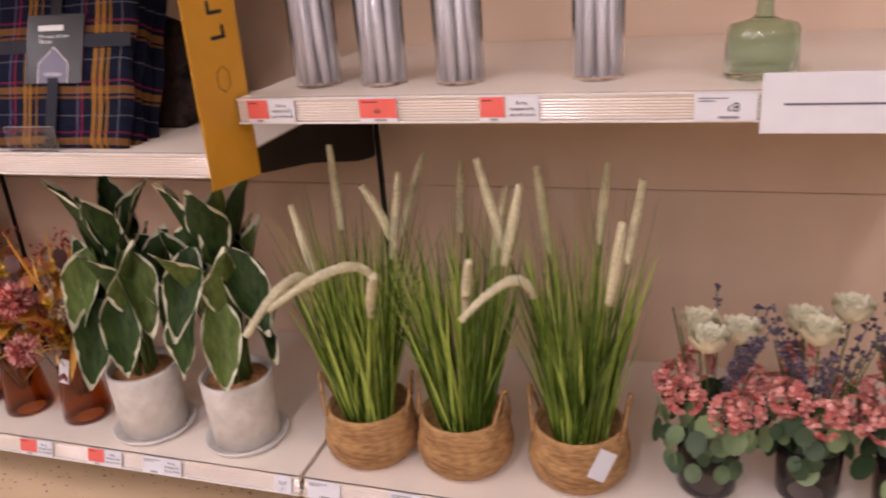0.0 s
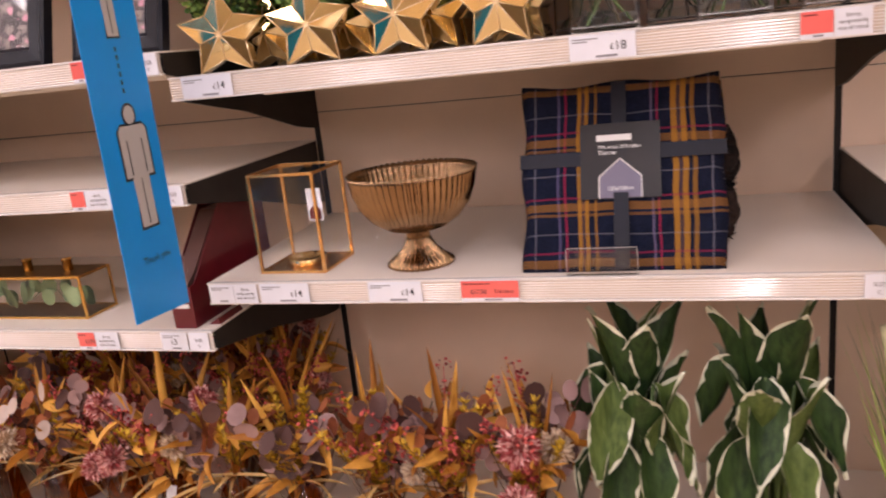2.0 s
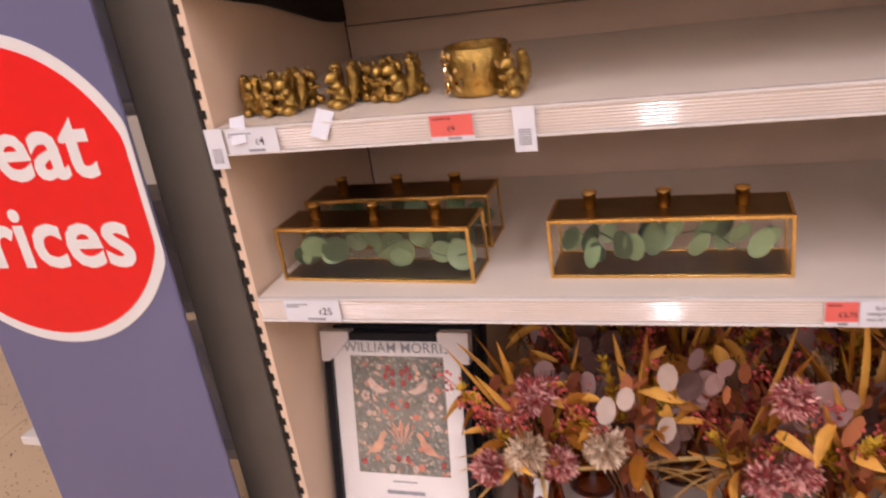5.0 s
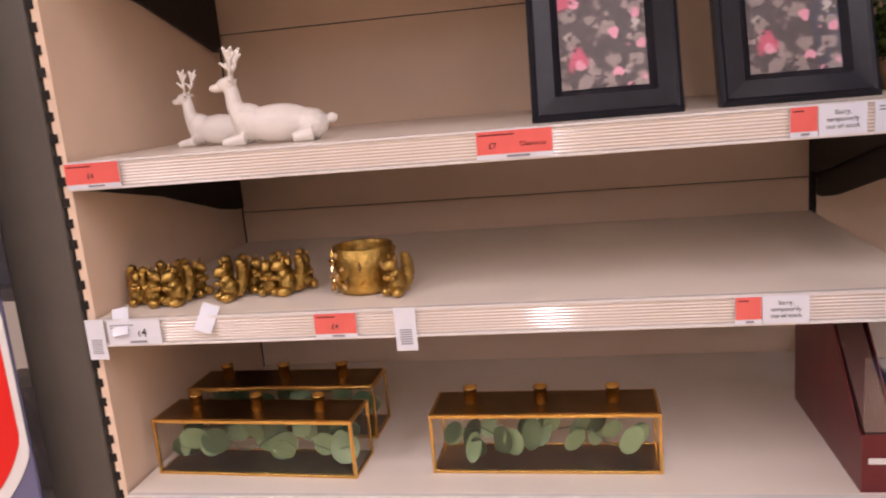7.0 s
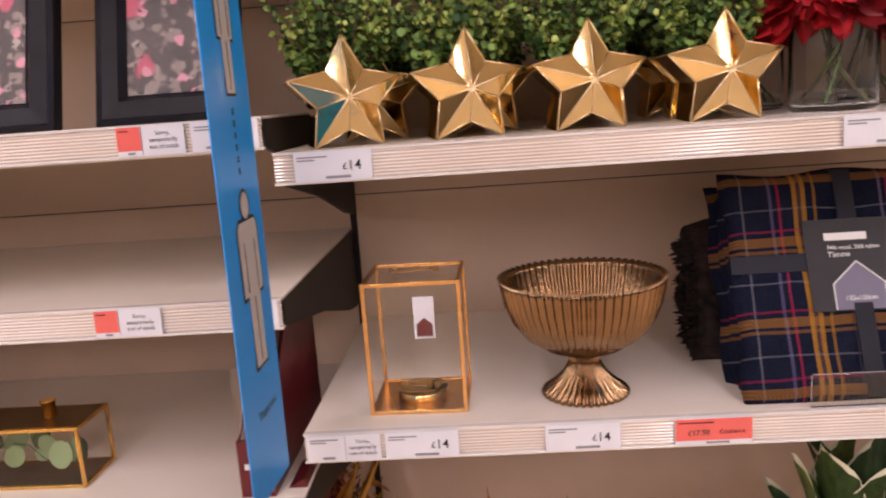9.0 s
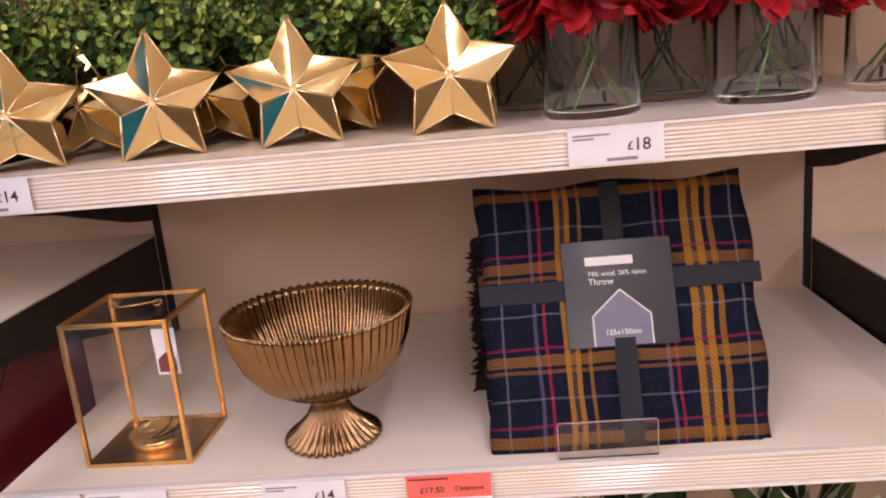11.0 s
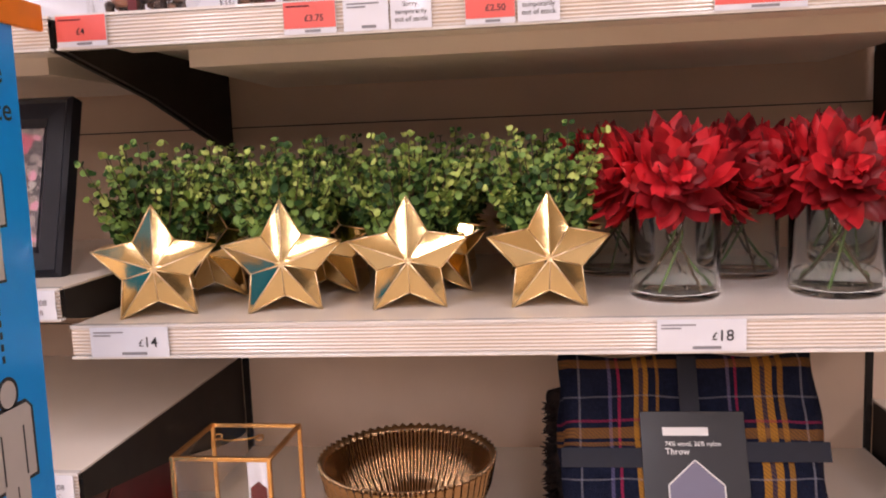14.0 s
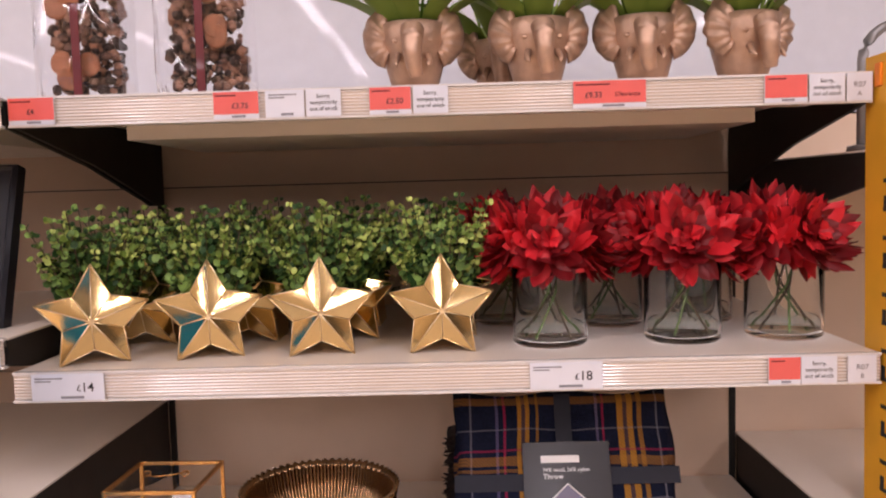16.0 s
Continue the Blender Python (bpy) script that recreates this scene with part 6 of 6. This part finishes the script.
def figure(t, side, yc, zfoot, h):
    """A plain pictogram: outlined oval over a rounded upright shape with two bars."""
    w = h * 0.34
    xf = (0.0016 if side > 0 else -0.0004)
    m = Matrix(((0, side * -1, 0, xf), (1, 0, 0, yc), (0, 0, 1, zfoot), (0, 0, 0, 1))) if side > 0 else Matrix(((0, 1, 0, xf), (1, 0, 0, yc), (0, 0, 1, zfoot), (0, 0, 0, 1)))

    def shape(grow, d0, d1):
        g = grow
        body = [(-w * 0.5 - g, h * 0.80 + 0), (-w * 0.40, h * 0.835 + g), (w * 0.40, h * 0.835 + g), (w * 0.5 + g, h * 0.80), (w * 0.5 + g, h * 0.42 - g), (w * 0.30 - g, h * 0.42 - g), (w * 0.28 + g, 0.0 - g), (0.02 * w, -g), (-0.02 * w, -g), (-w * 0.28 - g, 0.0 - g), (-w * 0.30 + g, h * 0.42 - g), (-w * 0.5 - g, h * 0.42 - g)]
        bm = prism(bmesh.new(), body, -d1, -d0)
        ov = [(w * 0.19 * math.cos(a) + g * math.cos(a), h * 0.92 + (h * 0.075 + g) * math.sin(a)) for a in [2 * math.pi * k / 20 for k in range(20)]]
        prism(bm, ov, -d1, -d0)
        bmesh.ops.transform(bm, matrix=m, verts=bm.verts)
        return bm
    part("figure_outline", shape(h * 0.021, 0.0002, 0.0005), INK, t)
    f = part("figure_shape", shape(0.0, 0.0006, 0.0009), GREYFIG, t, "plain grey pictogram")
    bm = bmesh.new()
    for px in (-w * 0.27, w * 0.27):
        box(bm, px - 0.0012, px + 0.0012, -0.0013, -0.0010, h * 0.44, h * 0.72)
    box(bm, -0.001, 0.001, -0.0013, -0.0010, 0.004, h * 0.40)
    bmesh.ops.transform(bm, matrix=m, verts=bm.verts)
    part("figure_line", bm, INK, f)


for side in (1, -1):
    figure(blue, side, -0.130, 1.020, 0.215)
    figure(blue, side, -0.128, 1.350, 0.150)
    for i in range(6):
        z = 1.255 + i * 0.014
        xf = (0.0016 if side > 0 else -0.0004)
        part("dash", boxed(xf - 0.0003, xf + 0.0003, -0.1315, -0.1275, z, z + 0.008), INK, blue)
    turn = pose(0, 0, 0, 0, 0, 90 if side > 0 else -90)
    for text, z, size in (("Keep", 1.615, 0.045), ("a safe", 1.575, 0.045), ("distance", 1.533, 0.037), ("Thank you", 0.955, 0.018)):
        xf = (0.0017 if side > 0 else -0.0006)
        lettering(text, size, INK, blue, Matrix.Translation((xf, -0.130, z)) @ turn, "CENTER")

yel = fin(2.4990, -0.104, 0.050, 0.835, 1.690, YELLOW, "aisle_fin_sign", "mustard yellow hanging aisle sign with black lettering", 0.016)
for side in (1, -1):
    for i in range(12):
        z = 1.07 + i * 0.040
        xf = (0.0016 if side > 0 else -0.0004)
        bm = bmesh.new()
        box(bm, xf - 0.0003, xf + 0.0003, -0.045, -0.002, z, z + 0.006)
        box(bm, xf - 0.0003, xf + 0.0003, -0.045 if i % 2 else -0.012, -0.036 if i % 2 else -0.003, z + 0.006, z + 0.022)
        part("letter_shape", bm, INK, yel, "black unreadable lettering")
    hexa = [(-0.028 + 0.020 * math.cos(a), 1.005 + 0.022 * math.sin(a)) for a in [math.pi / 6 + math.pi * k / 3 for k in range(6)]]
    xf = 0.0008 + (0.0004 if side > 0 else -0.0006)
    for (ya, za), (yb, zb) in zip(hexa, hexa[1:] + hexa[:1]):
        part("emblem_line", tube(bmesh.new(), [(xf, ya, za), (xf, yb, zb)], 0.0007, 4), INK, yel)

# ---- neighbouring dark fixture with the price board ----
t = thing("dark_fixture", pose(0, 0, 0), "taupe steel upright and plinth of the neighbouring fixture", "fixture")
part("upright", boxed(-0.134, -0.016, 0.0, 0.045, 0.10, 2.1, bevel=0.006), TAUPE, t)
part("plinth", boxed(-1.35, -0.026, -0.012, 0.035, 0.035, 0.112, bevel=0.004), TAUPE, t)
part("side_plate", boxed(-0.040, -0.030, 0.045, 0.60, 0.10, 2.1), TAUPE, t)
for x in (-0.19, -0.06, -0.8, -1.3):
    part("foot", lathe(bmesh.new(), [(0.016, 0.0), (0.017, 0.006), (0.007, 0.010), (0.007, 0.036)], 16, m=Matrix.Translation((x, 0.012, 0))), BLACK, t)
for z in (0.35, 0.70, 1.09, 1.45):
    part("rack_board", boxed(-0.75, -0.125, 0.06, 0.52, z, z + 0.022, bevel=0.002), EDGE, t, "pale shelf edge")
    part("rack_bracket", boxed(-0.135, -0.128, 0.075, 0.52, z - 0.10, z - 0.001), BLACK, t)
random.seed(15)
for i, (z, h, mat) in enumerate(((1.113, 0.28, WHITE), (0.723, 0.20, BEIGEFOOT), (0.373, 0.24, WHITE), (1.473, 0.22, BEIGEFOOT))):
    b = thing("gift_bag", pose(-0.235, 0.09, z, 0, 0, rnd(-6, 6)), "pale crumpled paper bag standing on the dark fixture", "paper bag", "paper bags on the fixture")
    bm = boxed(-0.07, 0.07, 0, 0.10, 0, h)
    bmesh.ops.subdivide_edges(bm, edges=list(bm.edges), cuts=6, use_grid_fill=True)
    for v in bm.verts:
        v.co += Vector((rnd(-0.004, 0.004), rnd(-0.006, 0.006), 0))
    part("bag", bm, mat, b)
b = thing("red_packet", pose(-0.135, 0.10, 0.723, 0, 0, 0), "narrow red packet standing beside a pale bag", "packet")
part("packet", boxed(-0.008, 0.012, 0, 0.06, 0, 0.25, bevel=0.002), REDSIGN, b)

t = thing("price_board", pose(0, -0.055, 0.202), "tall slate blue board with a round red sign", "price board")
part("board", boxed(-0.55, -0.108, -0.004, 0.004, 0, 1.85, bevel=0.003), SLATE, t, "slate blue display board")
part("stand_foot", boxed(-0.34, -0.30, -0.002, 0.03, -0.15, 0.02), TAUPE, t)
DC = (-0.366, 0.785)
disc = [(DC[0] + 0.283 * math.cos(a), DC[1] + 0.283 * math.sin(a)) for a in [2 * math.pi * k / 96 for k in range(96)]]


def clipped(pts, lim):
    return [(min(px, lim), pz) for px, pz in pts]


part("white_ring", prism(bmesh.new(), clipped(disc, -0.1085), -0.0062, -0.0046), WHITEPRINT, t, "white rim of the round sign")
d2 = [(DC[0] + 0.262 * math.cos(a), DC[1] + 0.262 * math.sin(a)) for a in [2 * math.pi * k / 96 for k in range(96)]]
rd = part("red_disc", prism(bmesh.new(), clipped(d2, -0.121), -0.0078, -0.0064), REDSIGN, t, "round red sign face")
lettering("Great", 0.165, WHITEPRINT, rd, (-0.185, -0.0086, 0.822), "RIGHT")
lettering("Prices", 0.165, WHITEPRINT, rd, (-0.160, -0.0086, 0.660), "RIGHT")


# ---- price tickets ----
def ticket(shelf_key, x0, w, kind, price="", extra=""):
    z = SHELVES[shelf_key]
    back = SETBACK.get(shelf_key, 0.0)
    x0 += (x0 - 1.87) * 0.03 if back else 0.0
    base = shelf_key.endswith("1")
    tilt = -15 if base else 0
    name = {"w": "price_ticket", "r": "price_ticket", "s": "stock_notice", "c": "shelf_code"}[kind]
    label = {"w": "white printed price ticket in the shelf strip", "r": "red and white clearance ticket in the shelf strip", "s": "white out-of-stock notice in the shelf strip", "c": "small white shelf code card in the strip"}[kind]
    t = thing(name, pose(x0, back - 0.0125, z + 0.003, tilt, 0, 0), label, "ticket", "shelf tickets")
    h = 0.039
    part("card", boxed(0, w, -0.0012, 0, 0, h), WHITE, t)
    if kind == "w":
        if price:
            lettering("£", 0.013, INK, t, (w - 0.040, -0.0018, 0.014))
            lettering(price, 0.019, INK, t, (w - 0.033, -0.0018, 0.013))
        part("print_line", box(boxed(0.005, 0.045, -0.0018, -0.0013, 0.0315, 0.0333), 0.005, 0.028, -0.0018, -0.0013, 0.0275, 0.0293), GREYINK, t)
        part("barcode", boxed(w * 0.4, w * 0.72, -0.0018, -0.0013, 0.003, 0.0065), GREYINK, t)
    elif kind == "r":
        part("red_panel", boxed(0.0005, w - 0.0005, -0.0019, -0.0013, 0.007, h - 0.0005), REDCARD, t, "red panel")
        part("print_line", boxed(0.004, w * 0.5, -0.0025, -0.0020, 0.0325, 0.0342), MAROON, t)
        if price:
            lettering("£" + price, 0.011, INK, t, (w * 0.16 if extra else w * 0.40, -0.0025, 0.015))
        if extra:
            lettering(extra, 0.0088, MAROON, t, (w * 0.57, -0.0025, 0.0165))
        part("barcode", boxed(w * 0.4, w * 0.7, -0.0018, -0.0013, 0.002, 0.005), GREYINK, t)
    elif kind == "s":
        for text, zz in (("Sorry,", 0.0265), ("temporarily", 0.0175), ("out of stock", 0.0085)):
            lettering(text, 0.0082, INK, t, (w / 2, -0.0018, zz), "CENTER")
    else:
        lettering(price, 0.011, GREYINK, t, (w / 2, -0.0018, 0.019), "CENTER")
        lettering(extra, 0.009, GREYINK, t, (w / 2, -0.0018, 0.007), "CENTER")


for row in (("B2", 1.260, 0.055, "w"), ("B2", 1.316, 0.050, "s"), ("B2", 1.373, 0.105, "w", "14"), ("B2", 1.600, 0.105, "w", "14"), ("B2", 1.780, 0.106, "r", "17.50", "Clearance"), ("B2", 2.432, 0.042, "c", "R07", "C"),
            ("B3", 1.284, 0.105, "w", "14"), ("B3", 1.999, 0.103, "w", "18"), ("B3", 2.335, 0.045, "r"), ("B3", 2.381, 0.050, "s"), ("B3", 2.446, 0.040, "c", "R07", "B"),
            ("B4", 1.276, 0.067, "r", "4"), ("B4", 1.565, 0.066, "r", "3.75"), ("B4", 1.638, 0.056, "w"), ("B4", 1.695, 0.050, "s"), ("B4", 1.783, 0.060, "r", "2.50"), ("B4", 1.844, 0.050, "s"), ("B4", 2.065, 0.104, "r", "9.33", "Clearance"), ("B4", 2.328, 0.060, "r"), ("B4", 2.389, 0.050, "s"), ("B4", 2.440, 0.036, "c", "R07", "A"),
            ("A2", 0.064, 0.104, "w", "25"), ("A2", 0.914, 0.044, "r", "3.75"), ("A2", 0.959, 0.058, "s"), ("A2", 1.124, 0.062, "w", "3"), ("A2", 1.190, 0.046, "c", "R08", "D"),
            ("A3", 0.034, 0.090, "w", "4"), ("A3", 0.375, 0.066, "r", "4"), ("A3", 0.978, 0.035, "r"), ("A3", 1.014, 0.060, "s"), ("A3", 1.198, 0.042, "c", "R08", "C"),
            ("A4", 0.010, 0.090, "r", "4"), ("A4", 0.640, 0.105, "r", "7", "Clearance"), ("A4", 1.048, 0.034, "r"), ("A4", 1.083, 0.058, "s"), ("A4", 1.150, 0.048, "w"), ("A4", 1.201, 0.040, "c", "R08", "B"),
            ("A1", 0.012, 0.080, "w", "20"), ("A1", 0.365, 0.085, "w", "20"), ("A1", 1.200, 0.040, "c", "R08", "E"),
            ("B1", 1.590, 0.080, "s"), ("B1", 1.752, 0.050, "r"), ("B1", 1.803, 0.044, "s"), ("B1", 1.950, 0.046, "r"), ("B1", 1.997, 0.046, "s"), ("B1", 2.102, 0.052, "w"), ("B1", 2.155, 0.048, "s"), ("B1", 2.437, 0.040, "c", "R07", "D"),
            ("C1", 2.515, 0.075, "w"), ("C1", 2.70, 0.07, "w"),
            ("C2", 2.527, 0.040, "r"), ("C2", 2.568, 0.048, "s"), ("C2", 2.734, 0.066, "r", "6"), ("C2", 2.938, 0.040, "r"), ("C2", 2.979, 0.052, "s"), ("C2", 3.256, 0.085, "w", "8")):
    ticket(*row)
